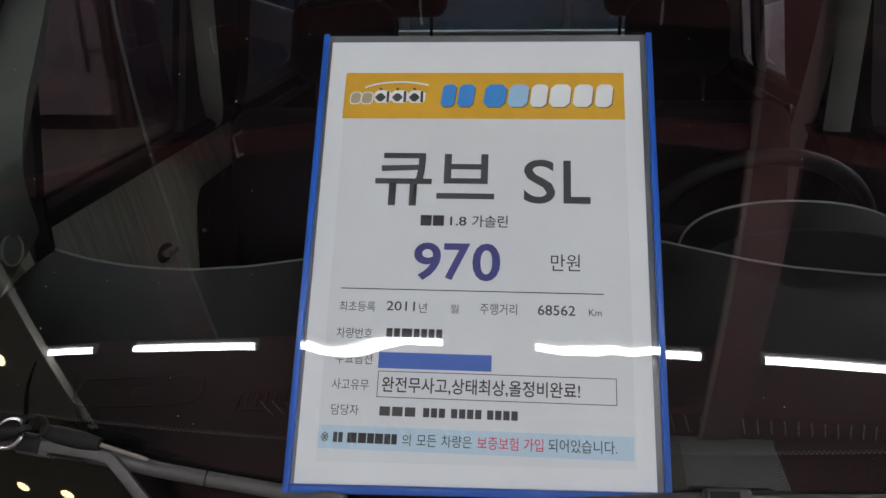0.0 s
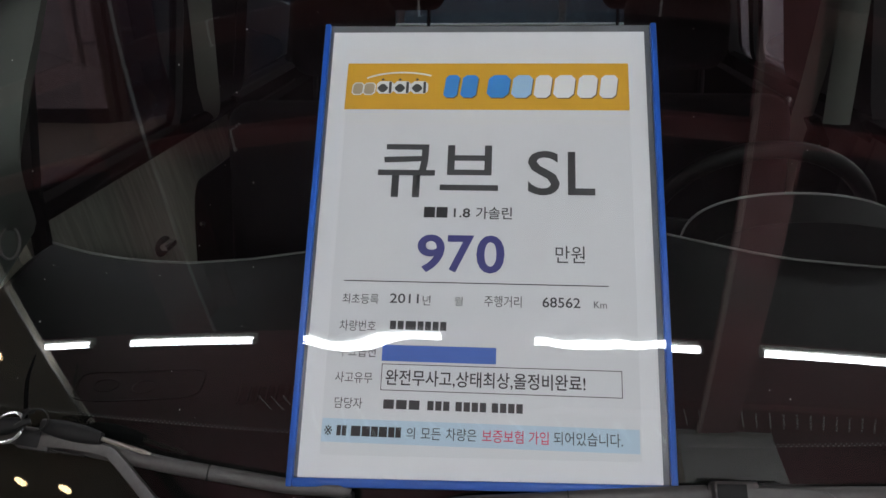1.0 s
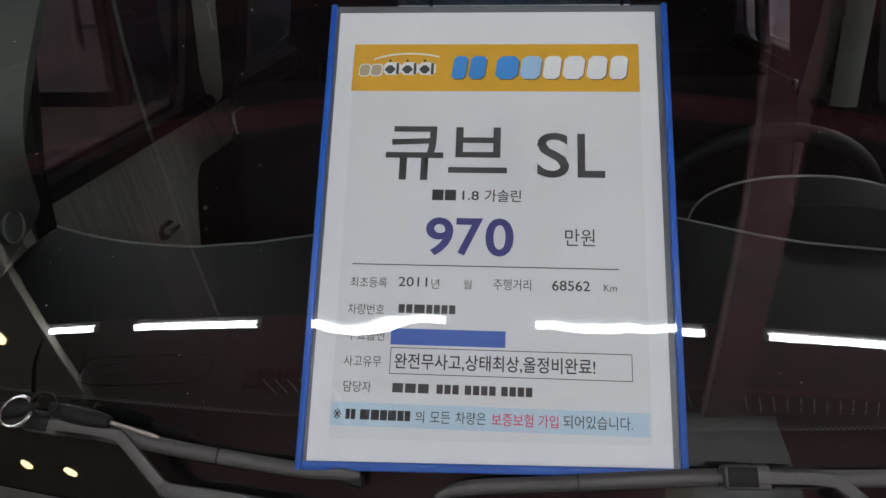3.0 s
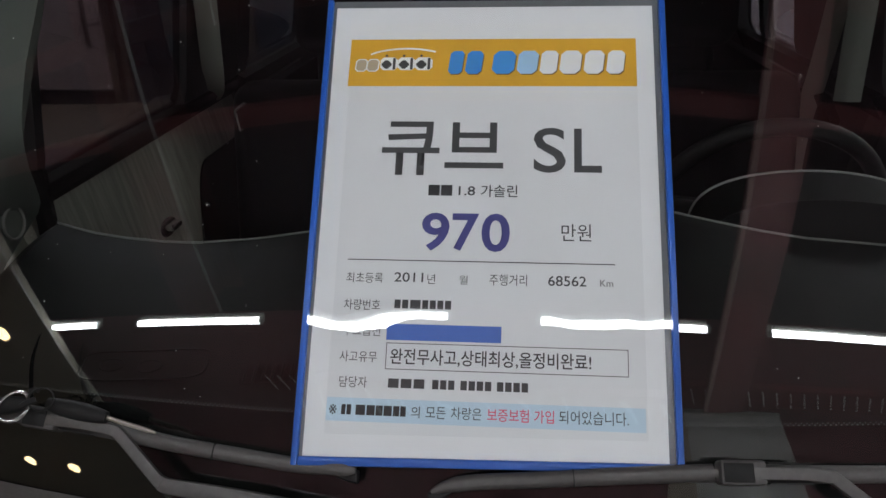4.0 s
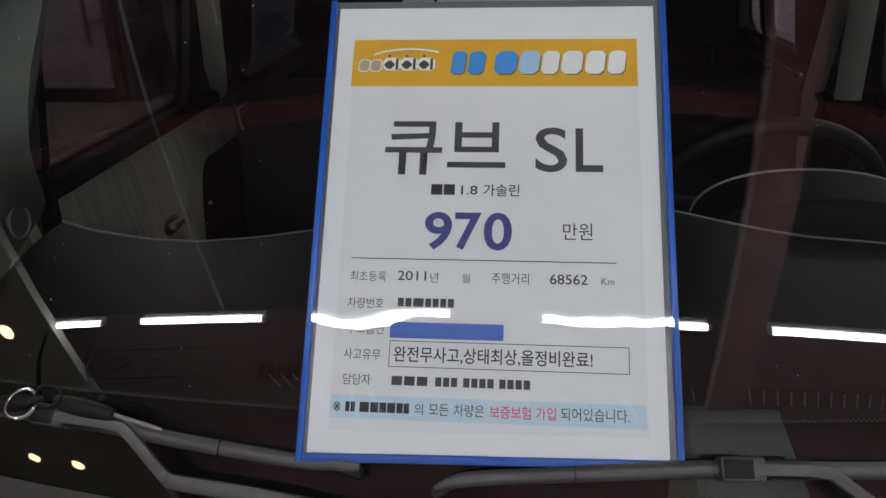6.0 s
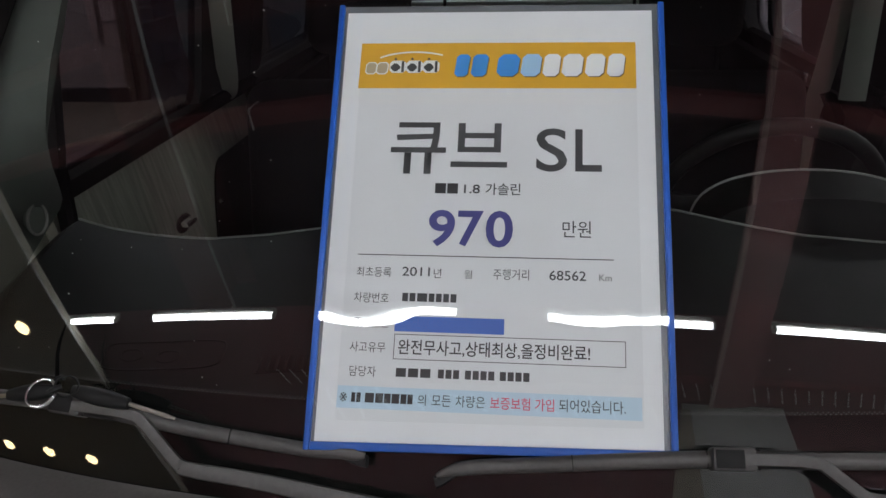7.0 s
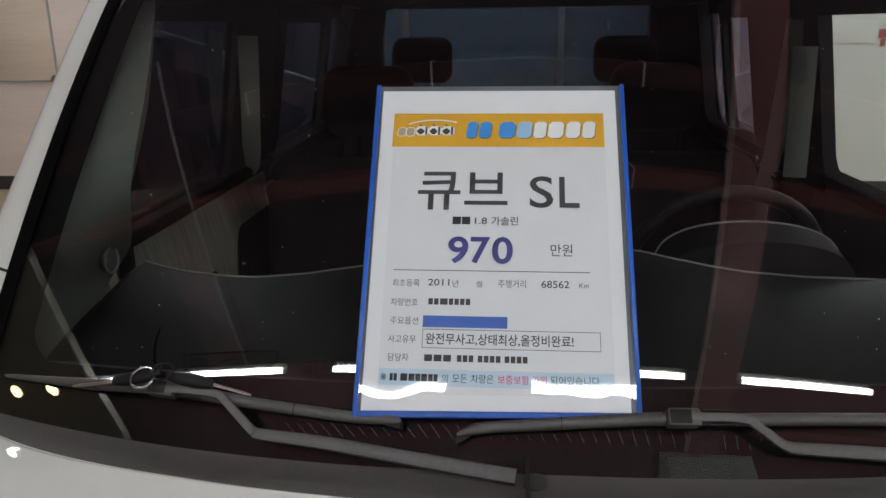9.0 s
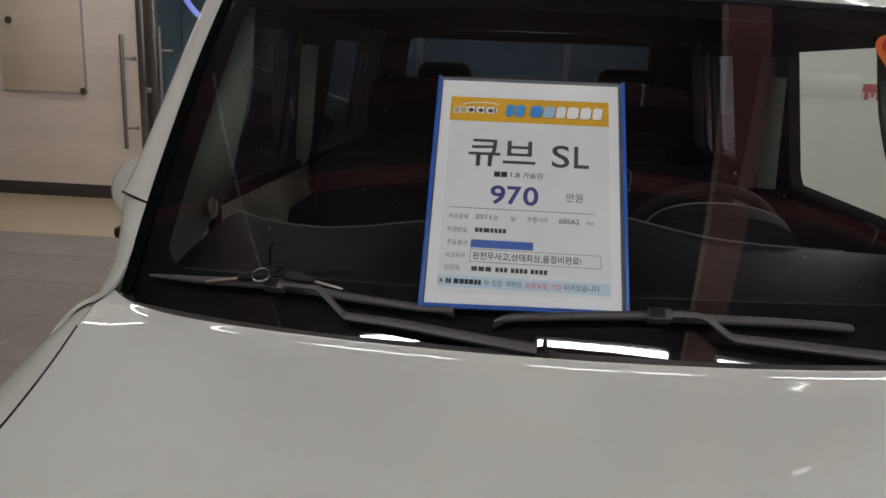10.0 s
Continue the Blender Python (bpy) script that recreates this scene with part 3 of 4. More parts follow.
for s in (-1, 1):
    p = part("windscreen_pillar", shell(pillar_fn(s), 40, 10, -0.012 * s), WHITE_PAINT, car, "white windscreen pillar")
    part("wing_shoulder", shell(shoulder_fn(s), 40, 28, -0.006 * s), WHITE_PAINT, car, "white top of the wing at the pillar foot")
    seam = [Vector(pillar_fn(s)(0.0, v / 8)) + Vector((s * 0.001, -0.001, 0.0)) for v in range(9)]
    part("seam", sweep(seam, (0.0022, 0.0022), (0, 0, 1), 6), SHUT, p)


# roof
def roof_fn(u, v):
    a = 2 * u - 1
    p = screen_point(a * 0.998, 1.016, -0.002)
    y = p.y + (2.93 - p.y) * v ** 1.35
    d = y - p.y
    rise = 0.105 * (1 - math.exp(-d / 0.16)) * (1 - 0.6 * abs(a) ** 3)
    fall = -0.03 * max(0, (y - 1.6) / 1.33) ** 2
    return XC + a * (0.668 + 0.02 * min(1, d)), y, p.z + rise + fall - 0.03 * abs(a) ** 8 * min(1, d / 0.3)


roof = part("roof", shell(roof_fn, 40, 50, 0.01), WHITE_PAINT, car, "white roof skin")
part("headliner", shell(lambda u, v: (roof_fn(0.03 + 0.94 * u, 0.03 + 0.93 * v)[0], roof_fn(u, 0.03 + 0.93 * v)[1], roof_fn(0.03 + 0.94 * u, 0.03 + 0.93 * v)[2] - 0.045), 20, 20, 0.01), HEADLINER, roof)


# body sides: doors with openings, trim and panes
def side_x(z):
    """Half-width of the body side at a height."""
    return 0.842 if z < 0.92 else 0.842 - 0.115 * ((z - 0.92) / 0.2) if z < 1.12 else 0.727 - 0.155 * (z - 1.12)


def side_panel(s, name, y0, y1, z0, z1, mat, parent, inset=0.0, thick=0.03, label="", wheel=None):
    def fn(u, v):
        y = y0 + (y1 - y0) * u
        lo = arch(y, wheel, z0) if wheel is not None else z0
        z = lo + (z1 - lo) * v
        return XC + s * (side_x(z) - inset), y, z
    return part(name, shell(fn, 24 if wheel is not None else 8, 16, thick * s), mat, parent, label)


for s in (-1, 1):
    split, shift = (1.118, 0.06) if s > 0 else (1.338, 0.0)
    for y0, y1, name in ((0.502, split, "front_door"), (split + 0.004, 1.945, "rear_door")):
        d = side_panel(s, name, y0, y1, 0.30, 1.06, WHITE_PAINT, car, label="white car door")
        if name == "front_door":
            w0, w1 = y0 + 0.02, (y1 + 0.015 if s > 0 else 1.03)
        else:
            w0, w1 = (1.655 if s > 0 else 1.42), 1.925
        y1 = y1 + shift * 1.1 if name == "front_door" else y1
        side_panel(s, "window_frame", y0, w0, 1.06, 1.455, BLACK_RUBBER, d)
        side_panel(s, "window_frame", w1, y1, 1.06, 1.455, BLACK_RUBBER, d)
        side_panel(s, "window_frame", max(y0, 0.62), y1, 1.455, 1.535, BLACK_RUBBER, d)
        if name == "front_door" and s > 0:      # the driver's window is wound down: only the pane's top edge shows
            side_panel(s, "window_pane", w0, w1, 1.00, 1.062, SIDE_GLASS, d, 0.012, 0.004).visible_shadow = False
        else:
            side_panel(s, "window_pane", w0, w1, 1.06, 1.455, TINTED_GLASS if s > 0 else PRIVACY_GLASS, d, 0.012, 0.004).visible_shadow = False
        def trim_fn(u, v, y0=y0, y1=y1, s=s):
            bulge = 0.055 * math.sin(min(1, v * 1.6) * math.pi / 2) - 0.035 * max(0, v - 0.5)
            return XC + s * (0.722 - bulge), y0 - 0.02 + (y1 - y0 + 0.02) * u, 1.094 - 0.006 * math.cos(v * 9) - 0.62 * v
        # Left front trim takes the lit colour, right front the shaded one.
        part("door_trim", shell(trim_fn, 10, 16, 0.02 * s), DASH if name == "rear_door" else DOOR_LIT if s < 0 else DOOR_SHADED, d, "moulded inner door trim")
        if name == "front_door" and s < 0:
            def insert_fn(u, v, f=trim_fn, y0=y0, y1=y1):
                """Dark pocket and armrest under a curved edge."""
                y = 0.935 + (y1 - 0.940) * u
                top = 0.966 - 0.16 * max(0.0, (1.07 - y) / 0.13) ** 2
                v0 = (1.09 - top) / 0.62
                p = f((y - y0 + 0.02) / (y1 - y0 + 0.02), v0 + (0.98 - v0) * v)
                return p[0] - s * 0.006, p[1], p[2]
            part("armrest", shell(insert_fn, 30, 16, 0.004 * s), DASH, d, "dark armrest and pocket")
        hy, ky = ((0.83, 0.985) if s < 0 and name == "front_door" else ((y0 + y1) / 2, (y0 + y1) / 2 + 0.10))
        part("handle_cup", ball((XC + s * 0.684, hy, 0.905), (0.008, 0.034, 0.018)), CARPET, d, "dark handle recess")
        part("inner_handle", box((XC + s * 0.668 - 0.010, hy - 0.028, 0.906), (XC + s * 0.668 + 0.010, hy + 0.012, 0.918), 0.005), CHROME, d, "small chrome inner handle")
        part("lock_knob", ball((XC + s * 0.667, ky, 0.895), (0.007, 0.007, 0.007)), CHROME, d)
        part("weatherstrip", box((XC + s * 0.747 - 0.034, y0, 1.056), (XC + s * 0.747 + 0.034, y1, 1.074), 0.005), CARPET, d)
        part("door_ledge", box((XC + s * 0.725 - 0.030, y0, 1.072), (XC + s * 0.725 + 0.030, y1, 1.096), 0.008), CARPET, d)
    side_panel(s, "rear_quarter", 1.949, 2.93, 0.30, 1.06, WHITE_PAINT, car, label="white rear quarter panel", wheel=2.25)
    side_panel(s, "pillar_lining", 2.155, 2.92, 1.04, 1.50, CARPET, car, 0.054, 0.01)
    q = side_panel(s, "rear_pillar", 1.949, 2.010, 1.06, 1.53, BLACK_RUBBER, car, thick=0.02)
    side_panel(s, "rear_rail", 2.010, 2.16, 1.47, 1.53, BLACK_RUBBER, car, thick=0.05)
    side_panel(s, "rear_pillar", 2.16, 2.93, 1.06, 1.53, BLACK_RUBBER, car, thick=0.05)
    side_panel(s, "rear_side_pane", 2.010, 2.16, 1.06, 1.47, TINTED_GLASS, q, 0.01, 0.004).visible_shadow = False
    side_panel(s, "window_ledge", split + 0.01, 2.40, 1.00, 1.100, CARPET, car, 0.035, 0.02)
    side_panel(s, "sill", 0.06, 1.95, 0.22, 0.298, WHITE_PAINT, car)
    side_panel(s, "lining", 1.30, 2.90, 0.35, 1.06, CARPET, car, 0.09, 0.02)
    # inner trim between windscreen and door window, with a tweeter
    SAIL_Z = (0.98, 1.00, 1.05, 1.08, 1.10, 1.14, 1.18, 1.22, 1.26, 1.30, 1.34, 1.38, 1.48)
    SAIL_HALF = (0.650, 0.650, 0.660, 0.660, 0.640, 0.610, 0.590, 0.575, 0.565, 0.560, 0.565, 0.580, 0.620)
    SAIL_BACK = (0.215, 0.25, 0.35, 0.42, 0.41, 0.365, 0.33, 0.31, 0.31, 0.325, 0.365, 0.42, 0.56)
    def sail_fn(u, v, s=s):
        z = 0.985 + 0.50 * v
        g = screen_point(s * 0.955, min(0.97, max(0.02, (z - 1.0) / 0.52)), 0.03)
        half = float(np.interp(z, SAIL_Z, SAIL_HALF))
        back = float(np.interp(z, SAIL_Z, SAIL_BACK))
        x = g.x + (XC + s * half - g.x) * u
        return x + s * 0.014 * math.sin(u * math.pi), g.y + (back - g.y) * u, z
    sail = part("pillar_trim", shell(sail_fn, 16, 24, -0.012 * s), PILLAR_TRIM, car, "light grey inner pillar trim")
    c = Vector((XC + s * 0.640, 0.350, 1.100))
    part("tweeter", sweep([c + Vector((0, 0.020 * math.cos(k * math.pi / 12), 0.020 * math.sin(k * math.pi / 12))) for k in range(24)], (0.0016, 0.002), (1, 0, 0), 8, closed=True), COWL_PLASTIC, sail)
    part("tweeter_cap", cylinder(c + Vector((s * 0.008, 0, 0)), c + Vector((s * 0.001, 0, 0)), 0.017, 20), PILLAR_TRIM, sail)
    part("door_seal", sweep([(XC + s * 0.688, 0.482, 0.96), (XC + s * 0.690, 0.486, 1.04), (XC + s * 0.698, 0.500, 1.12)], (0.012, 0.014), (s, 0, 0), 8), CARPET, car)
    # door mirror
    m = part("door_mirror", ball((XC + s * 0.880, 0.60, 1.078), (0.094, 0.066, 0.086)), WHITE_PAINT, car, "white rounded door mirror")
    part("mirror_glass", ball((XC + s * 0.880, 0.648, 1.078), (0.078, 0.02, 0.070)), MIRROR, m)
    part("mirror_foot", box((XC + s * 0.88 - 0.075, 0.545, 0.974), (XC + s * 0.88 + 0.050, 0.61, 1.004), 0.012), BLACK_RUBBER, m)
    for y in (-0.28, 2.25):
        w = part("wheel", sweep([(XC + s * 0.74, y + 0.235 * math.cos(k * math.pi / 18), 0.30 + 0.235 * math.sin(k * math.pi / 18)) for k in range(36)], (0.065, 0.095), (1, 0, 0), 12, closed=True, power=3), TYRE, car, "black tyre on a silver wheel")
        part("rim", cylinder((XC + s * 0.70, y, 0.30), (XC + s * 0.81, y, 0.30), 0.20, 28), ALLOY, w)
        part("hub", cylinder((XC + s * 0.81, y, 0.30), (XC + s * 0.825, y, 0.30), 0.05, 16), ALLOY, w)

gate = part("tailgate", box((XC - 0.70, 2.90, 0.35), (XC + 0.70, 2.96, 1.12), 0.02), WHITE_PAINT, car, "white tailgate")
part("gate_frame", box((XC - 0.70, 2.90, 1.12), (XC - 0.62, 2.95, 1.56), 0.01), BLACK_RUBBER, gate)
part("gate_frame", box((XC + 0.58, 2.90, 1.12), (XC + 0.70, 2.95, 1.56), 0.01), BLACK_RUBBER, gate)
part("gate_frame", box((XC - 0.62, 2.90, 1.51), (XC + 0.58, 2.95, 1.56), 0.01), BLACK_RUBBER, gate)
part("rear_pane", box((XC - 0.62, 2.92, 1.12), (XC + 0.58, 2.925, 1.51)), REAR_GLASS, gate).visible_shadow = False
part("rear_bumper", box((XC - 0.80, 2.93, 0.28), (XC + 0.80, 3.06, 0.60), 0.05), WHITE_PAINT, car)
for s in (-1, 1):
    part("rear_corner", box((XC + s * 0.7675 - 0.0645, 2.905, 0.35), (XC + s * 0.7675 + 0.0645, 2.945, 1.06), 0.012), WHITE_PAINT, car)
part("floor_pan", box((XC - 0.80, 0.10, 0.22), (XC + 0.80, 2.95, 0.32), 0.01), CARPET, car)
part("bulkhead", box((XC - 0.66, -0.02, 0.30), (XC + 0.66, 0.03, 0.93)), CARPET, car)


# cabin
def dash_edge(x):
    """Rear edge of the dashboard top: where it lies and how high."""
    z = float(np.interp(x, (-0.70, -0.62, -0.588, -0.555, -0.51, -0.467, -0.42, -0.374, -0.296, -0.233, -0.05, 0.1, 0.205, 0.265, 0.31, 0.36, 0.45, 0.7),
                        (0.99, 1.030, 1.060, 1.091, 1.078, 1.071, 1.067, 1.066, 1.073, 1.083, 1.110, 1.122, 1.117, 1.104, 1.095, 1.087, 1.080, 1.075)))
    return 0.375, z


def dash_fn(u, v):
    x = XC - 0.675 + 1.35 * u
    yb, zb = dash_edge(x)
    if v < 0.7:
        t = v / 0.7
        a = max(-0.97, min(0.97, (x - XC) / 0.69))
        g = screen_point(a, 0.02, 0.03)
        return x, g.y + (yb - g.y) * t, g.z - 0.02 + (zb - g.z + 0.02) * math.sin(t * math.pi / 2) ** 0.9
    t = (v - 0.7) / 0.3
    return x, yb + 0.06 * math.sin(t * math.pi / 2), zb - 0.42 * t ** 1.3


dash = part("dashboard", shell(dash_fn, 90, 40, 0.01), DASH, car, "black wavy dashboard")
lip = [(x, dash_edge(x)[0] + 0.002, dash_edge(x)[1] + 0.001) for x in [-0.552 + 0.0125 * k for k in range(93)]]
part("lip", sweep(lip, (0.0014, 0.0014), (0, 0, 1), 6), DASH_LIP, dash, "thin grey edge line")


def cluster_fn(u, v):
    ang = math.pi * u
    x = 0.390 - 0.137 * math.cos(ang) * (1 + 0.05 * v)
    z = 1.040 + (0.100 - 0.012 * (1 - v)) * math.sin(ang) ** 0.5
    return x, 0.40 + 0.07 * v, z


hood = part("instrument_hood", shell(cluster_fn, 36, 10, 0.006), BINNACLE, dash, "rounded instrument hood")
part("front_face", shell(lambda u, v: (0.390 + (cluster_fn(u, 0.0)[0] - 0.390) * (1 - 0.06 * v), 0.4005 - 0.010 * v, 1.02 + (cluster_fn(u, 0.0)[2] - 0.0005 - 1.02) * (1 - v)), 36, 6, 0.004), BINNACLE, hood, "matt charcoal binnacle cover")
part("lip", sweep([cluster_fn(k / 40, 1.0) for k in range(41)], (0.0020, 0.0020), (0, 1, 0), 6), DASH_LIP, hood)
part("dial_face", shell(lambda u, v: (0.26 + 0.26 * u, 0.46 - 0.03 * v, 0.98 + 0.09 * v), 4, 4, 0.004), FRIT, hood)


def dash_top(x, y, lift=0.0):
    """A point on the dashboard top, by its place in the plan."""
    yb, zb = dash_edge(x)
    g = screen_point(max(-0.97, min(0.97, (x - XC) / 0.69)), 0.02, 0.03)
    t = max(0.0, min(1.0, (y - g.y) / (yb - g.y)))
    return Vector((x, y, g.z - 0.02 + (zb - g.z + 0.02) * math.sin(t * math.pi / 2) ** 0.9 + lift))


def dash_ring(x, y, a, b, power=2.0, steps=40):
    """Points of a rounded outline lying on the dashboard top."""
    out = []
    for k in range(steps):
        c, q = math.cos(2 * math.pi * k / steps), math.sin(2 * math.pi * k / steps)
        out.append(dash_top(x + a * math.copysign(abs(c) ** (2 / power), c), y + b * math.copysign(abs(q) ** (2 / power), q), 0.0006))
    return out


part("airbag_seam", sweep(dash_ring(-0.348, 0.160, 0.068, 0.017, 5.0), (0.0012, 0.0008), (0, 0, 1), 6, closed=True), DASH, dash, "rounded seam of the airbag cover")
for x, y in ((-0.384, 0.161), (-0.342, 0.158)):
    part("embossed_oval", sweep(dash_ring(x, y, 0.013, 0.007), (0.0009, 0.0006), (0, 0, 1), 6, closed=True), DASH, dash)
vent = part("vent", shell(lambda u, v: dash_top(-0.240 + 0.055 * u, 0.132 + 0.018 * v, 0.0012), 12, 4, 0.002), BINNACLE, dash, "black slotted defroster vent")
for k in range(6):
    part("slat", sweep([dash_top(-0.236 + 0.0094 * k, 0.133, 0.002), dash_top(-0.236 + 0.0094 * k, 0.149, 0.002)], (0.0013, 0.0012), (0, 0, 1), 6), DASH, vent)

steer = part("steering_wheel", sweep([(0.443 + 0.185 * math.cos(k * math.pi / 24), 0.80 - 0.185 * math.sin(k * math.pi / 24) * 0.40, 0.962 + 0.185 * math.sin(k * math.pi / 24) * 0.917) for k in range(48)], (0.015, 0.015), (0, 1, 0.4), 10, closed=True), DASH, car, "black steering wheel")
part("hub", ball((0.443, 0.79, 0.962), (0.075, 0.03, 0.06)), DASH, steer)
for ex, ez in ((-0.17, 0.02), (0.17, 0.02), (0, -0.17)):
    part("spoke", sweep([(0.443, 0.795, 0.962), (0.443 + ex, 0.80 - ez * 0.4, 0.962 + ez)], (0.016, 0.01), (0, 1, 0.1), 8), DASH, steer)
part("column", cylinder((0.443, 0.78, 0.963), (0.443, 0.45, 0.89), 0.045), DASH, steer)


def seat(x, y, wide, parent, high=1.22):
    st = part("seat", box((x - wide / 2, y - 0.50, 0.50), (x + wide / 2, y + 0.02, 0.66), 0.05, seg=3), SEAT_CLOTH, parent, "black cloth car seat")
    lean = Matrix.Translation((x, y, 0.62)) @ Euler((radians(-12), 0, 0)).to_matrix().to_4x4()
    part("backrest", box((-wide / 2, -0.06, 0), (wide / 2, 0.07, high - 0.61), 0.055, lean, 4), SEAT_CLOTH, st)
    return st, lean


def headrest(x, lean, z, w, parent):
    h = part("headrest", box((-w / 2, -0.05, z), (w / 2, 0.05, z + 0.17), 0.045, lean @ Matrix.Translation((x, 0, 0)), 4), SEAT_CLOTH, parent)
    for dx in (-0.06, 0.06):
        cy = cylinder((dx, 0, z - 0.07), (dx, 0, z + 0.03), 0.006, 8)
        bmesh.ops.transform(cy, matrix=lean @ Matrix.Translation((x, 0, 0)), verts=cy.verts)
        part("headrest_post", cy, SEAT_CLOTH, parent)


for x, y in ((-0.33, 1.02), (0.375, 1.12)):
    st, lean = seat(x, y, 0.50, car, 1.13)
    headrest(0, lean, 0.57, 0.22, st)
st, lean = seat(XC, 2.12, 1.24, car, 1.10)
for x in (-0.37, 0.39):
    headrest(x, lean, 0.62, 0.23, st)
for s in (-1, 1):
    if s > 0:
        belt = [(0.685, 1.22, 1.44), (0.69, 1.27, 1.24), (0.70, 1.34, 1.08), (0.70, 1.39, 0.95), (0.70, 1.40, 0.60)]
    else:
        belt = [(-0.575, 1.02, 1.42), (-0.608, 1.09, 1.21), (-0.640, 1.16, 1.105), (-0.682, 1.22, 1.075), (-0.700, 1.24, 1.03)]
    part("seat_belt", sweep(smooth_line(belt), (0.024, 0.002), (-0.42, -0.9, 0) if s > 0 else (0.37, -0.93, 0), 6, power=4), BELT, car, "grey seat belt")
part("pillar_cover", shell(lambda u, v: (0.662 + 0.05 * u - 0.03 * v, 1.130 - 0.010 * u - 0.06 * v - 0.006 * math.sin(u * math.pi), 1.085 + 0.30 * v), 8, 8, 0.006), PILLAR_LIGHT, car, "light grey lower pillar cover")
part("belt_guide", box((0.652, 1.315, 1.080), (0.664, 1.335, 1.105), 0.004), CHROME, car, "small chrome belt guide")


# ---- wipers ----
def off_glass(x, z, lift):
    return SIGN @ Vector((x, glass_depth(x, z) - lift, z))


def wiper(blade, arm, hub, clip_x, joints, label):
    path = smooth_line([off_glass(x, z, 0.017) for x, z in blade], 8)
    n = len(path)
    clip = min(range(n), key=lambda i: abs(path[i].x - clip_x)) / n
    up = tuple(SIGN.to_3x3() @ Vector((0, -1, 0)))
    a = part("wiper_arm", sweep(smooth_line([off_glass(x, z, l) for x, z, l in arm], 4), lambda f: (0.0048 + 0.0034 * max(0, f - 0.45) / 0.55, 0.0028 + 0.005 * max(0, f - 0.45)), up, 12, power=6), WIPER_PLASTIC, car, label)

    def girth(f):
        w = min(1.0, 0.30 + f * 5, 0.40 + (1 - f) * 9)
        m = abs(f - clip) / 0.5
        return 0.0063 * w * (1.10 - 0.15 * min(1, m)), 0.0060 * w * (1.12 - 0.35 * min(1, m))
    b = part("wiper_blade", sweep(path, girth, up, 12, power=2.6), WIPER_PLASTIC, a, "grey-black aero wiper blade")
    low = [p + SIGN.to_3x3() @ Vector((0, 0.010, -0.001)) for p in path]
    part("rubber", sweep(low, (0.0016, 0.006), up, 6), BLACK_RUBBER, b)
    k = min(range(1, n - 1), key=lambda i: abs(path[i].x - clip_x))
    t = (path[k + 1] - path[k - 1]).normalized()
    o = SIGN.to_3x3() @ Vector((0, -1, 0))
    frame_m = Matrix((t, o.cross(t), o)).transposed().to_4x4()
    frame_m.translation = path[k]
    part("clip", box((-0.022, -0.0092, -0.008), (0.012, 0.0092, 0.0125), 0.003, frame_m), WIPER_PLASTIC, b)
    part("clip_cover", box((-0.020, -0.0070, 0.0125), (0.002, 0.0070, 0.0132), 0.0006, frame_m), BLACK_RUBBER, b)
    for side in (-1, 1):
        part("slot", box((0.014, side * 0.0072 - 0.0006, 0.004), (0.046, side * 0.0072 + 0.0006, 0.0105), 0.0, frame_m), SHUT, b)
    for jx in joints:
        k = min(range(1, n - 1), key=lambda i: abs(path[i].x - jx))
        t = (path[k + 1] - path[k - 1]).normalized()
        mm = Matrix((t, o.cross(t), o)).transposed().to_4x4()
        mm.translation = path[k]
        part("joint", box((-0.0004, -0.0066, -0.005), (0.0004, 0.0066, 0.0061), 0.0, mm), SHUT, b)
    tip = min(path[0], path[-1], key=lambda p: abs(p.x + 0.07))
    way = (path[-1] - path[-4]).normalized() if tip == path[-1] else (path[0] - path[3]).normalized()
    drop = SIGN.to_3x3() @ Vector((0, 0.004, -0.005))
    part("end_cap", sweep([tip - way * 0.016 + drop, tip - way * 0.006 + drop * 1.1, tip + way * 0.0015 + drop * 0.9], lambda f: (0.0022 + 0.0032 * f, 0.004), up, 10, power=3), BLACK_RUBBER, b, "black rubber blade end")
    part("pivot_cap", cylinder(Vector(hub) + Vector((0, 0, -0.03)), Vector(hub) + Vector((0, -0.003, 0.004)), 0.013, 18), WIPER_PLASTIC, a)
    return a


wiper([(-0.587, 0.0375), (-0.482, 0.0268), (-0.378, 0.0195), (-0.293, 0.0086), (-0.247, 0.0018), (-0.194, -0.0045), (-0.143, -0.0100), (-0.115, -0.0104), (-0.0965, -0.0122)],
      [(-0.370, 0.018, 0.027), (-0.325, 0.0145, 0.028), (-0.303, 0.011, 0.027), (-0.295, 0.007, 0.026), (-0.262, -0.023, 0.024), (-0.254, -0.0285, 0.024), (-0.245, -0.031, 0.024), (-0.178, -0.038, 0.024), (-0.079, -0.052, 0.024), (0.025, -0.066, 0.026)],
      SIGN @ Vector((0.045, 0.004, -0.070)), -0.368, (-0.215, -0.46), "grey-black passenger-side wiper arm")
wiper([(-0.0364, -0.0255), (-0.0238, -0.0204), (-0.001, -0.0165), (0.044, -0.0128), (0.0886, -0.0088), (0.1327, -0.0050), (0.184, -0.0015), (0.264, 0.0010), (0.385, 0.0070), (0.458, 0.009), (0.476, 0.008)],
      [(0.200, -0.001, 0.027), (0.240, 0.000, 0.028), (0.256, -0.001, 0.027), (0.264, -0.003, 0.026), (0.291, -0.022, 0.024), (0.299, -0.0255, 0.024), (0.308, -0.027, 0.024), (0.364, -0.028, 0.024), (0.515, -0.030, 0.024), (0.60, -0.028, 0.026)],
      SIGN @ Vector((0.62, 0.03, -0.03)), 0.205, (0.073, 0.176), "grey-black driver-side wiper arm")


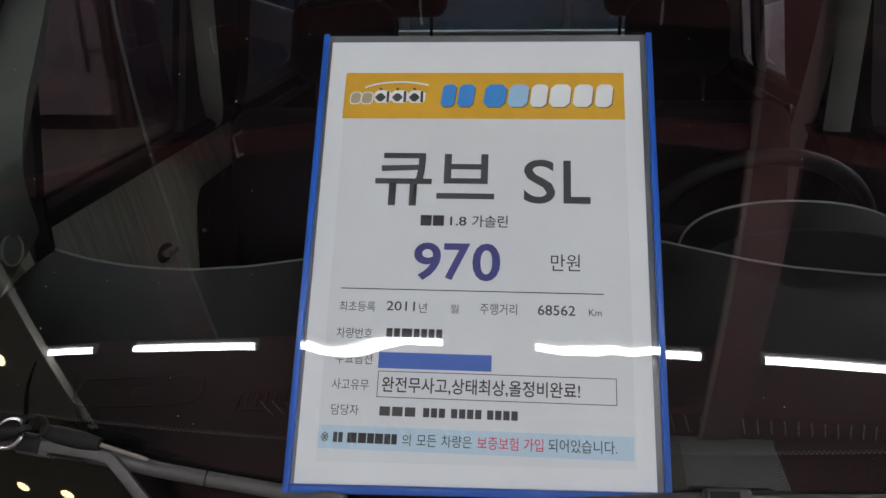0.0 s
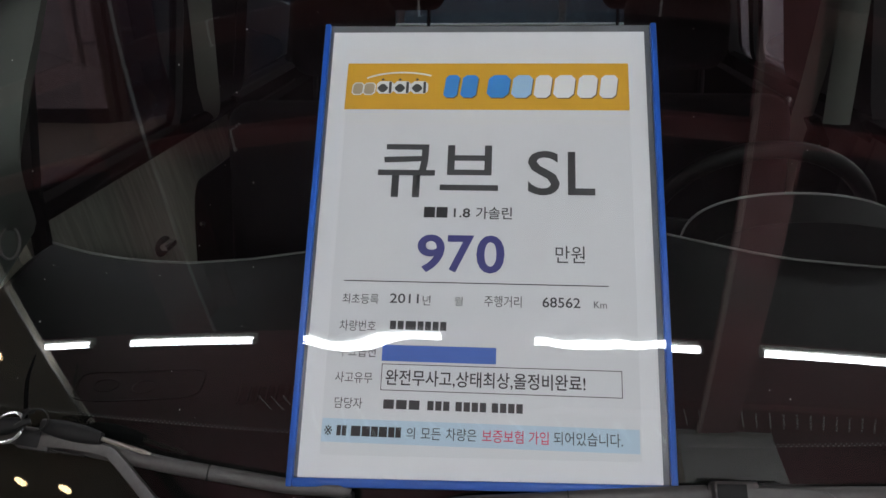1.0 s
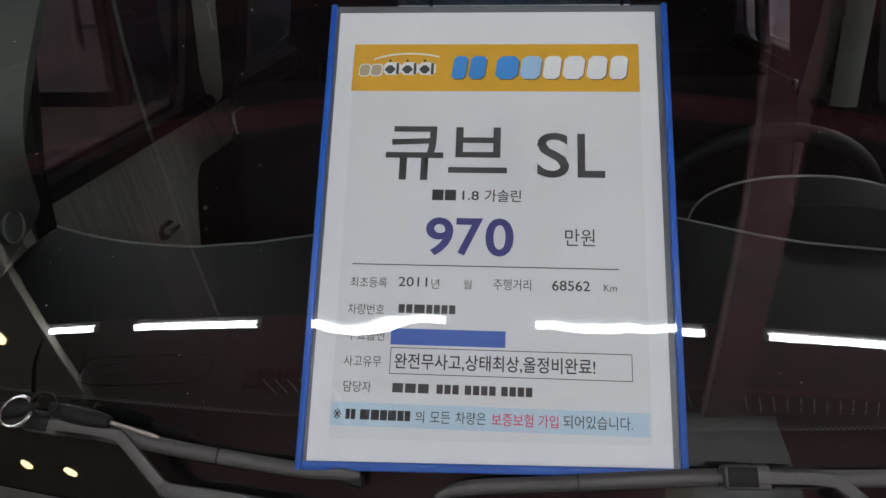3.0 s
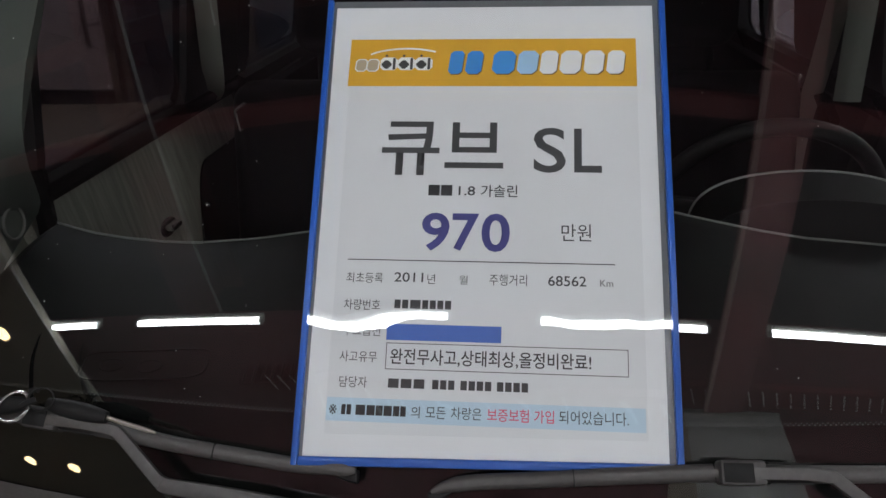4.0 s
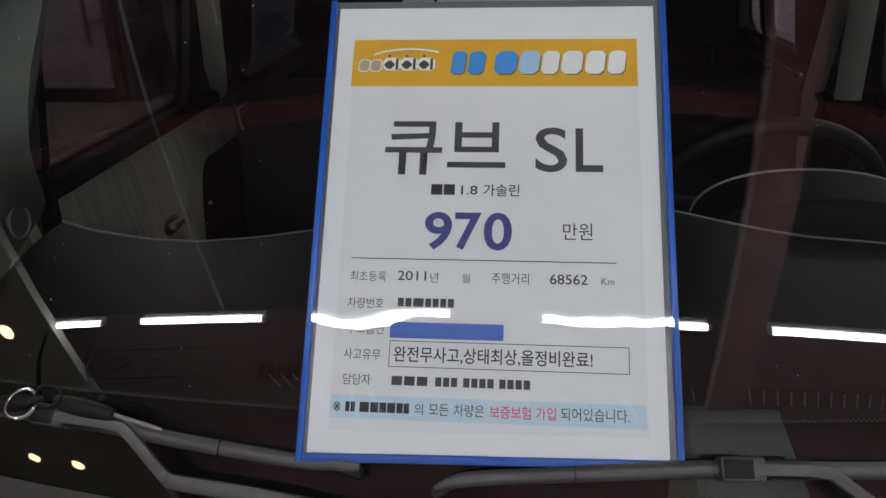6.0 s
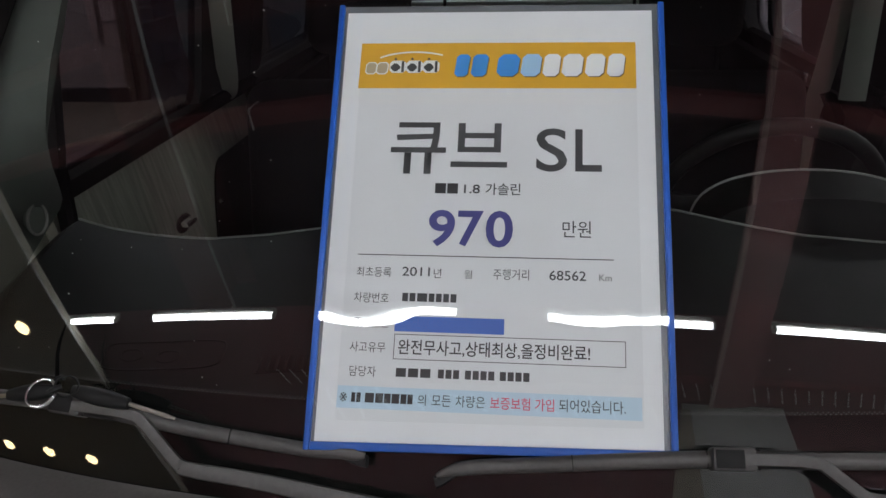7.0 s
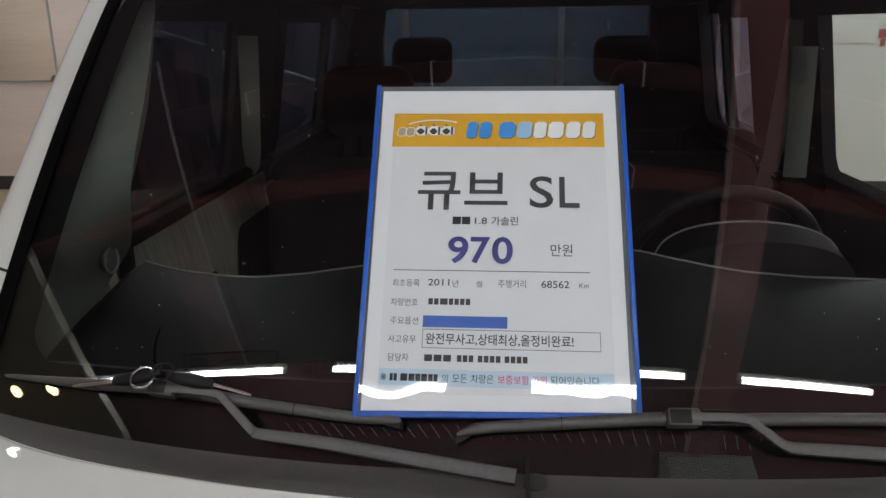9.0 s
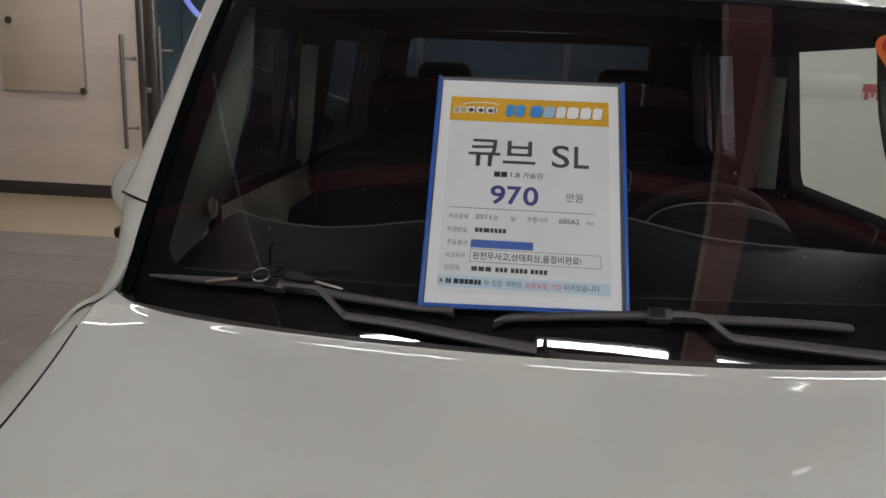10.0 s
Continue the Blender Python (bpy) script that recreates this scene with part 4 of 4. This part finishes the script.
# ---- the price sheet on the glass ----
sign = thing("price_sign", "white price sheet in a clear vinyl sleeve with blue edging", "sign")
W2, H = 0.155, 0.414


def flat(x0, x1, z0, z1, y0, y1, bevel=0.0):
    return on_sign(box((x0, y0, z0), (x1, y1, z1), bevel))


def slack(x, z):
    """The sleeve hangs slightly out of square: its near corner is drawn in and its foot sags."""
    low = 1 - min(1.0, max(0.0, z / 0.412))
    sag = (0.0080 - 0.0066 * (x + W2) / (2 * W2)) * max(0.0, 1 - z / 0.10)
    return x + 0.0068 * low * (W2 - x) / (2 * W2), z - max(0.0, sag)


def loose(x0, x1, z0, z1, y0, y1, bevel=0.0):
    bm = box((x0, y0, z0), (x1, y1, z1), bevel)
    for v in bm.verts:
        v.co.x, v.co.z = slack(v.co.x, v.co.z)
    return on_sign(bm)


part("sleeve_back", loose(-W2, W2, 0.0, H, 0.0022, 0.0034), PVC, sign, "cloudy clear vinyl backing")
part("edging", loose(-W2 - 0.0005, -W2 + 0.0048, -0.002, H, -0.0022, 0.0036, 0.0010), BLUE_EDGE, sign, "blue plastic edge strip")
part("edging", loose(W2 - 0.0048, W2 + 0.0005, -0.002, H, -0.0022, 0.0036, 0.0010), BLUE_EDGE, sign, "blue plastic edge strip")
part("edging", loose(-W2 + 0.0050, W2 - 0.0050, -0.002, 0.0045, -0.0022, 0.0036, 0.0010), BLUE_EDGE, sign, "blue plastic edge strip")
sheet = part("sheet", loose(-0.1468, 0.1445, 0.0048, 0.4058, 0.0006, 0.0020), PAPER, sign, "white printed sheet", smooth=False)
part("grey_field", loose(-0.1300, 0.1290, 0.0210, 0.3237, 0.00035, 0.0006), PAPER_GREY, sheet, smooth=False)


def film_fn(u, v):
    x, z = -W2 + 0.0048 + (2 * W2 - 0.0096) * u, 0.0045 + (H - 0.0045) * v
    wave = 0.00008 * noise.noise(Vector((x * 14, z * 16, 2.0))) + 0.00006 * noise.noise(Vector((x * 50, z * 30, 7.0)))
    wave += 0.00012 * math.exp(-((x + 0.115) / 0.03) ** 2) * math.sin((z - 0.02) * 70)
    wave += 0.00006 * math.exp(-((x + 0.10) / 0.016) ** 2 - ((z - 0.108) / 0.012) ** 2)
    wave -= 0.0080 * math.sin(math.pi / 2 * min(1, z / 0.29)) * min(1.0, (H - z) / 0.11)   # the sleeve stands a little open
    x, z = slack(x, z)
    return SIGN @ Vector((x, -0.0018 + wave, z))


part("film", shell(film_fn, 70, 90, 0.0003), FILM, sign, "glossy rippled clear film").visible_shadow = False


def print_text(body, x0, x1, z0, z1, ink, heavy=0.0, y=0.0001, parent=None):
    """Flat printed writing, fitted to its box on the sheet."""
    cu = bpy.data.curves.new("writing", "FONT")
    cu.body, cu.offset, cu.resolution_u = body, heavy, 4
    tmp = new("writing", cu)
    me = bpy.data.meshes.new_from_object(tmp.evaluated_get(bpy.context.evaluated_depsgraph_get()))
    bpy.data.objects.remove(tmp)
    co = np.empty(len(me.vertices) * 3)
    me.vertices.foreach_get("co", co)
    co = co.reshape(-1, 3)
    lo, hi = co.min(0), co.max(0)
    out = np.empty_like(co)
    out[:, 0] = x0 + (co[:, 0] - lo[0]) / (hi[0] - lo[0]) * (x1 - x0)
    out[:, 2] = z0 + (co[:, 1] - lo[1]) / (hi[1] - lo[1]) * (z1 - z0)
    out[:, 1] = y
    me.vertices.foreach_set("co", out.ravel())
    me.transform(SIGN)
    me.materials.clear()
    me.materials.append(ink)
    ob = new("writing", me)
    ob.parent = parent or sheet
    return ob


def bar(x0, x1, z0, z1, ink, y=0.0001, name="print_bar"):
    return part(name, flat(x0, x1, z0, z1, y, y + 0.00025), ink, sheet, smooth=False)


def slanted(x0, x1, z0, z1, lean, ink, y, cut=0.22):
    """A leaning block with cut corners, standing in for a logo's letter."""
    bm = bmesh.new()
    c = cut * min(x1 - x0, z1 - z0)
    pts = [(x0 + c, z0), (x1 - c, z0), (x1, z0 + c), (x1, z1 - c), (x1 - c, z1), (x0 + c, z1), (x0, z1 - c), (x0, z0 + c)]
    f = [bm.verts.new((x + lean * (z - z0), y, z)) for x, z in pts]
    b = [bm.verts.new((v.co.x, y + 0.0001, v.co.z)) for v in f]
    bm.faces.new(f)
    bm.faces.new(b[::-1])
    for k in range(8):
        bm.faces.new((f[k], b[k], b[(k + 1) % 8], f[(k + 1) % 8]))
    return on_sign(bm)


bar(-0.1302, 0.1290, 0.3237, 0.3719, INK_YELLOW, 0.00025, "banner")
# plain shapes where the logos stand
for k, (x0, x1) in enumerate(((-0.1240, -0.1150), (-0.1135, -0.1040))):
    part("logo_shape", slanted(x0 - 0.001, x1 + 0.001, 0.3385, 0.3515, 0.08, INK_WHITE, 0.00015), INK_WHITE, sheet, smooth=False)
    part("logo_shape", slanted(x0, x1, 0.3395, 0.3505, 0.08, INK_TAN, 0.00004), INK_TAN, sheet, smooth=False)
for x0 in (-0.1005, -0.0845, -0.0685):
    part("logo_shape", slanted(x0 - 0.001, x0 + 0.0150, 0.3400, 0.3530, 0.0, INK_WHITE, 0.00015), INK_WHITE, sheet, smooth=False)
    part("logo_shape", slanted(x0, x0 + 0.0095, 0.3415, 0.3500, 0.0, INK_GREY, 0.00004, 0.4), INK_GREY, sheet, smooth=False)
    part("logo_shape", slanted(x0 + 0.0105, x0 + 0.0130, 0.3405, 0.3525, 0.0, INK_GREY, 0.00004), INK_GREY, sheet, smooth=False)
    part("logo_shape", slanted(x0 + 0.003, x0 + 0.006, 0.3535, 0.3560, 0.0, INK_GREY, 0.00004, 0.45), INK_GREY, sheet, smooth=False)
arc = [(-0.111 + 0.060 * k / 24, 0.0, 0.3545 + 0.0075 * math.sin(math.pi * min(1, (k / 24) * 0.86 + 0.02)) ** 0.6) for k in range(25)]
part("logo_arc", on_sign(sweep(arc, (0.0009, 0.0002), (0, 1, 0), 6)), INK_WHITE, sheet)
letters = [(-0.0395, -0.0270, 0), (-0.0240, -0.0095, 0), (0.0000, 0.0200, 0), (0.0225, 0.0405, 1), (0.0430, 0.0580, 2), (0.0605, 0.0790, 2), (0.0820, 0.0990, 2), (0.1020, 0.1170, 2)]
for x0, x1, tone in letters:
    part("logo_shape", slanted(x0 + 0.0008, x1 + 0.0008, 0.3352, 0.3585, 0.12, INK_SHADOW, 0.00016), INK_SHADOW, sheet, smooth=False)
    ink = (INK_LOGO_BLUE, INK_LOGO_MID, INK_WHITE)[tone]
    part("logo_shape", slanted(x0, x1, 0.3362, 0.3595, 0.12, ink, 0.00004), ink, sheet, smooth=False)

print_text("큐브", -0.0942, 0.0131, 0.2371, 0.2885, INK_GREY, 0.012)
print_text("S", 0.0389, 0.0668, 0.2406, 0.2831, INK_GREY, 0.011)
print_text("L", 0.0738, 0.0973, 0.2411, 0.2824, INK_GREY, 0.011)
for x0, x1 in ((-0.0510, -0.0412), (-0.0400, -0.0303)):
    bar(x0, x1, 0.2185, 0.2283, INK_BLACK)
print_text("1.8", -0.0248, -0.0105, 0.2189, 0.2274, INK_BLACK, 0.012)
print_text("가솔린", -0.0056, 0.0257, 0.2176, 0.2289, INK_BLACK, 0.008)
print_text("9", -0.0549, -0.0312, 0.1686, 0.2028, INK_NAVY, 0.02)
print_text("7", -0.0290, -0.0062, 0.1690, 0.2024, INK_NAVY, 0.02)
print_text("0", -0.0040, 0.0200, 0.1686, 0.2028, INK_NAVY, 0.02)
print_text("만원", 0.0630, 0.0876, 0.1794, 0.1944, INK_BLACK, 0.0)
bar(-0.1165, 0.1068, 0.1594, 0.1602, INK_BLACK)
print_text("최초등록", -0.1163, -0.0853, 0.1395, 0.1484, INK_GREY)
print_text("2011", -0.0757, -0.0513, 0.1410, 0.1493, INK_GREY, 0.008)
print_text("년", -0.0479, -0.0412, 0.1397, 0.1483, INK_GREY)
print_text("월", -0.0212, -0.0141, 0.1400, 0.1477, INK_GREY)
print_text("주행거리", 0.0039, 0.0349, 0.1397, 0.1494, INK_GREY)
print_text("68562", 0.0522, 0.0833, 0.1405, 0.1492, INK_GREY, 0.008)
print_text("Km", 0.0944, 0.1049, 0.1409, 0.1467, INK_GREY)
print_text("차량번호", -0.1167, -0.0861, 0.1162, 0.1253, INK_GREY)
for x0, x1 in ((-0.0742, -0.0691), (-0.0678, -0.0627), (-0.0611, -0.0524), (-0.0510, -0.0461), (-0.0447, -0.0398), (-0.0384, -0.0335), (-0.0321, -0.0270)):
    bar(x0, x1, 0.1184, 0.1258, INK_GREY)
print_text("주요옵션", -0.1155, -0.0845, 0.0945, 0.1035, INK_GREY)
bar(-0.0792, 0.0148, 0.0918, 0.1053, INK_BLUE, name="option_bar")
print_text("사고유무", -0.1167, -0.0858, 0.0730, 0.0820, INK_GREY)
for x0, x1, z0, z1 in ((-0.0781, 0.1152, 0.0890, 0.0896), (-0.0781, 0.1152, 0.0678, 0.0684), (-0.0787, -0.0781, 0.0678, 0.0896), (0.1152, 0.1158, 0.0678, 0.0896)):
    bar(x0, x1, z0, z1, INK_GREY, name="box_line")
print_text("완전무사고,상태최상,올정비완료!", -0.0749, 0.0866, 0.0715, 0.0850, INK_BLACK, 0.010)
print_text("담당자", -0.1153, -0.0926, 0.0523, 0.0612, INK_GREY)
for x0, count, pitch, wide in ((-0.0753, 3, 0.0104, 0.0086), (-0.0395, 3, 0.0064, 0.0050), (-0.0168, 4, 0.0065, 0.0051), (0.0123, 4, 0.0065, 0.0051)):
    for k in range(count):
        bar(x0 + pitch * k, x0 + pitch * k + wide, 0.0531, 0.0605, INK_GREY)
bar(-0.1240, 0.1280, 0.0255, 0.0440, INK_SKY, 0.00025, "highlight")
print_text("※", -0.1217, -0.1155, 0.0305, 0.0385, INK_BLACK)
for x0, x1 in ((-0.1117, -0.1083), (-0.1074, -0.1038), (-0.1000, -0.0924), (-0.0912, -0.0846), (-0.0838, -0.0782), (-0.0774, -0.0708), (-0.0698, -0.0648), (-0.0640, -0.0596)):
    bar(x0, x1, 0.0307, 0.0387, INK_BLACK)
print_text("의", -0.0552, -0.0484, 0.0300, 0.0390, INK_BLACK)
print_text("모든", -0.0435, -0.0277, 0.0300, 0.0392, INK_BLACK)
print_text("차량은", -0.0235, 0.0007, 0.0300, 0.0395, INK_BLACK)
print_text("보증보험 가입", 0.0051, 0.0574, 0.0297, 0.0398, INK_RED, 0.006)
print_text("되어있습니다.", 0.0614, 0.1149, 0.0300, 0.0402, INK_BLACK)

# ---- keys lying on the wiper ----
keys = thing("car_keys", "two black-headed car keys on a steel ring resting on the wiper", "keys")


def g(x, z, lift):
    return off_glass(x, z, lift)


UP = tuple(SIGN.to_3x3() @ Vector((0, -1, 0)))


def key(head0, head1, tip, lift, swell):
    a, b, c = g(*head0, lift), g(*head1, lift - 0.002), g(*tip, lift - 0.004)
    line = [a + (b - a) * (k / 12) for k in range(13)]
    k1 = part("key_head", sweep(line, lambda f: (swell * (0.45 + 0.75 * math.sin(math.pi * (0.12 + 0.78 * f)) ** 0.8), 0.0052 * (0.5 + 0.7 * math.sin(math.pi * (0.1 + 0.8 * f)))), UP, 14, power=2.6), BLACK_RUBBER, keys, "black rubber key head")
    part("key_blade", sweep([b + (c - b) * (k / 6) - Vector(UP) * 0.0005 for k in range(7)], lambda f: (0.0019 if f < 0.9 else 0.0011, 0.0011), UP, 8, power=4), KEY_METAL, k1, "silver key blade")
    part("key_groove", sweep([b + (c - b) * (0.15 + 0.7 * k / 4) + Vector(UP) * 0.0009 for k in range(5)], (0.0004, 0.0002), UP, 6), STEEL, k1)


key((-0.361, 0.030), (-0.306, 0.0205), (-0.262, 0.010), 0.034, 0.0064)
key((-0.380, 0.030), (-0.428, 0.0245), (-0.482, 0.020), 0.034, 0.0062)
c0 = Vector((-0.3895, glass_depth(-0.3925, 0.027) - 0.041, 0.0265))
for dr, dy in ((0.0, 0.0), (0.0006, 0.0016)):
    part("key_ring", on_sign(sweep([c0 + Vector(((0.0124 + dr) * math.cos(k * math.pi / 18), dy + 0.004 * math.sin(k * math.pi / 18), (0.0124 + dr) * math.sin(k * math.pi / 18))) for k in range(36)], (0.0011, 0.0011), (0, 1, 0), 8, closed=True)), CHROME, keys, "steel split ring")
part("strap", sweep(smooth_line([g(-0.380, 0.0265, 0.043), g(-0.374, 0.030, 0.043), g(-0.369, 0.0325, 0.040)]), (0.0026, 0.0020), UP, 10, power=3), BLACK_RUBBER, keys, "black plastic strap")
part("tag_hub", sweep(smooth_line([g(-0.3785, 0.0395, 0.036), g(-0.375, 0.0405, 0.036), g(-0.371, 0.0405, 0.036)]), (0.0022, 0.0022), UP, 12, power=3), BLACK_RUBBER, keys, "black plastic fob")
part("second_ring", sweep([g(-0.364 + 0.012 * math.cos(k * math.pi / 14), 0.033 + 0.009 * math.sin(k * math.pi / 14), 0.041) for k in range(28)], (0.0009, 0.0009), UP, 8, closed=True), BLACK_RUBBER, keys)
part("tie_tail", sweep(smooth_line([g(-0.375, 0.034, 0.038), g(-0.381, 0.050, 0.034), g(-0.385, 0.068, 0.031), g(-0.383, 0.089, 0.029)]), lambda f: (0.0021 - 0.0017 * f ** 3, 0.0010), UP, 6), FRIT, keys, "black cable-tie tail")

# ---- sticker on the glass ----
tag = thing("promo_sticker", "red and orange drop-shaped sticker on the windscreen", "sticker")


def drop(cx, cz, r, tail, y):
    def fn(u, v):
        a = 2 * math.pi * u
        x, z = math.sin(a), math.cos(a)
        rr = r * v
        zz = cz + rr * z * (1.0 if z > 0 else tail)
        xx = cx + rr * x * (1.0 if z > 0 else 1 - 0.55 * abs(z) ** 1.3)
        return SIGN @ Vector((xx, glass_depth(xx, zz) - y, zz))
    return fn


part("border", shell(lambda u, v: drop(0.672, 0.575, 0.053, 2.3, 0.0016)(u, max(v, 0.001)), 48, 8, 0.0008), STICKER_ORANGE, tag)
part("face", shell(lambda u, v: drop(0.674, 0.580, 0.042, 1.0, 0.0026)(u, max(v, 0.001)), 48, 8, 0.0008), STICKER_RED, tag)
for k, (x0, x1) in enumerate(((0.650, 0.664), (0.668, 0.682))):
    p0, p1 = off_glass(x0, 0.585, 0.0038), off_glass(x1, 0.585, 0.0038)
    part("writing_bar", sweep([p0, p1], (0.004, 0.0003), UP, 4), INK_WHITE, tag)

# ---- dust specks on the glass ----
specks = bmesh.new()
rng = random.Random(7)
for k in range(150):
    x, z = rng.uniform(-0.56, 0.66), rng.uniform(0.04, 0.60)
    if abs(x) > 0.165:
        r = 0.0003 + 0.0007 * rng.random() ** 4
        p = off_glass(x, z, 0.0004)
        bmesh.ops.create_icosphere(specks, subdivisions=1, radius=r, matrix=Matrix.Translation(p))
dust = tagged(mesh_ob("dust", specks, TRIM_PALE, smooth=False), "fine pale dust specks on the windscreen", "dust", kind="stuff")

# ---- floor tiles beside the car ----
tile = box((-0.298, -0.298, -0.007), (0.298, 0.298, 0.002), 0.003, seg=1)
tile_mesh = bpy.data.meshes.new("tile")
tile.to_mesh(tile_mesh)
tile_mesh.materials.append(FLOOR_TILE)
for i in range(14):
    for j in range(17):
        t = new("tile", tile_mesh)
        t.parent, t.location = floor, (-6.9 + 0.6 * i, -5.48 + 0.6 * j, 0.0)
rest = bmesh.new()
for lo, hi in (((-10, -10, -0.007), (-7.202, 4.418, 0.0)), ((1.202, -10, -0.007), (10, 4.418, 0.0)), ((-7.2, -10, -0.007), (1.2, -5.782, 0.0))):
    add_box(rest, lo, hi)
part("paving", rest, FLOOR_TILE, floor, smooth=False)
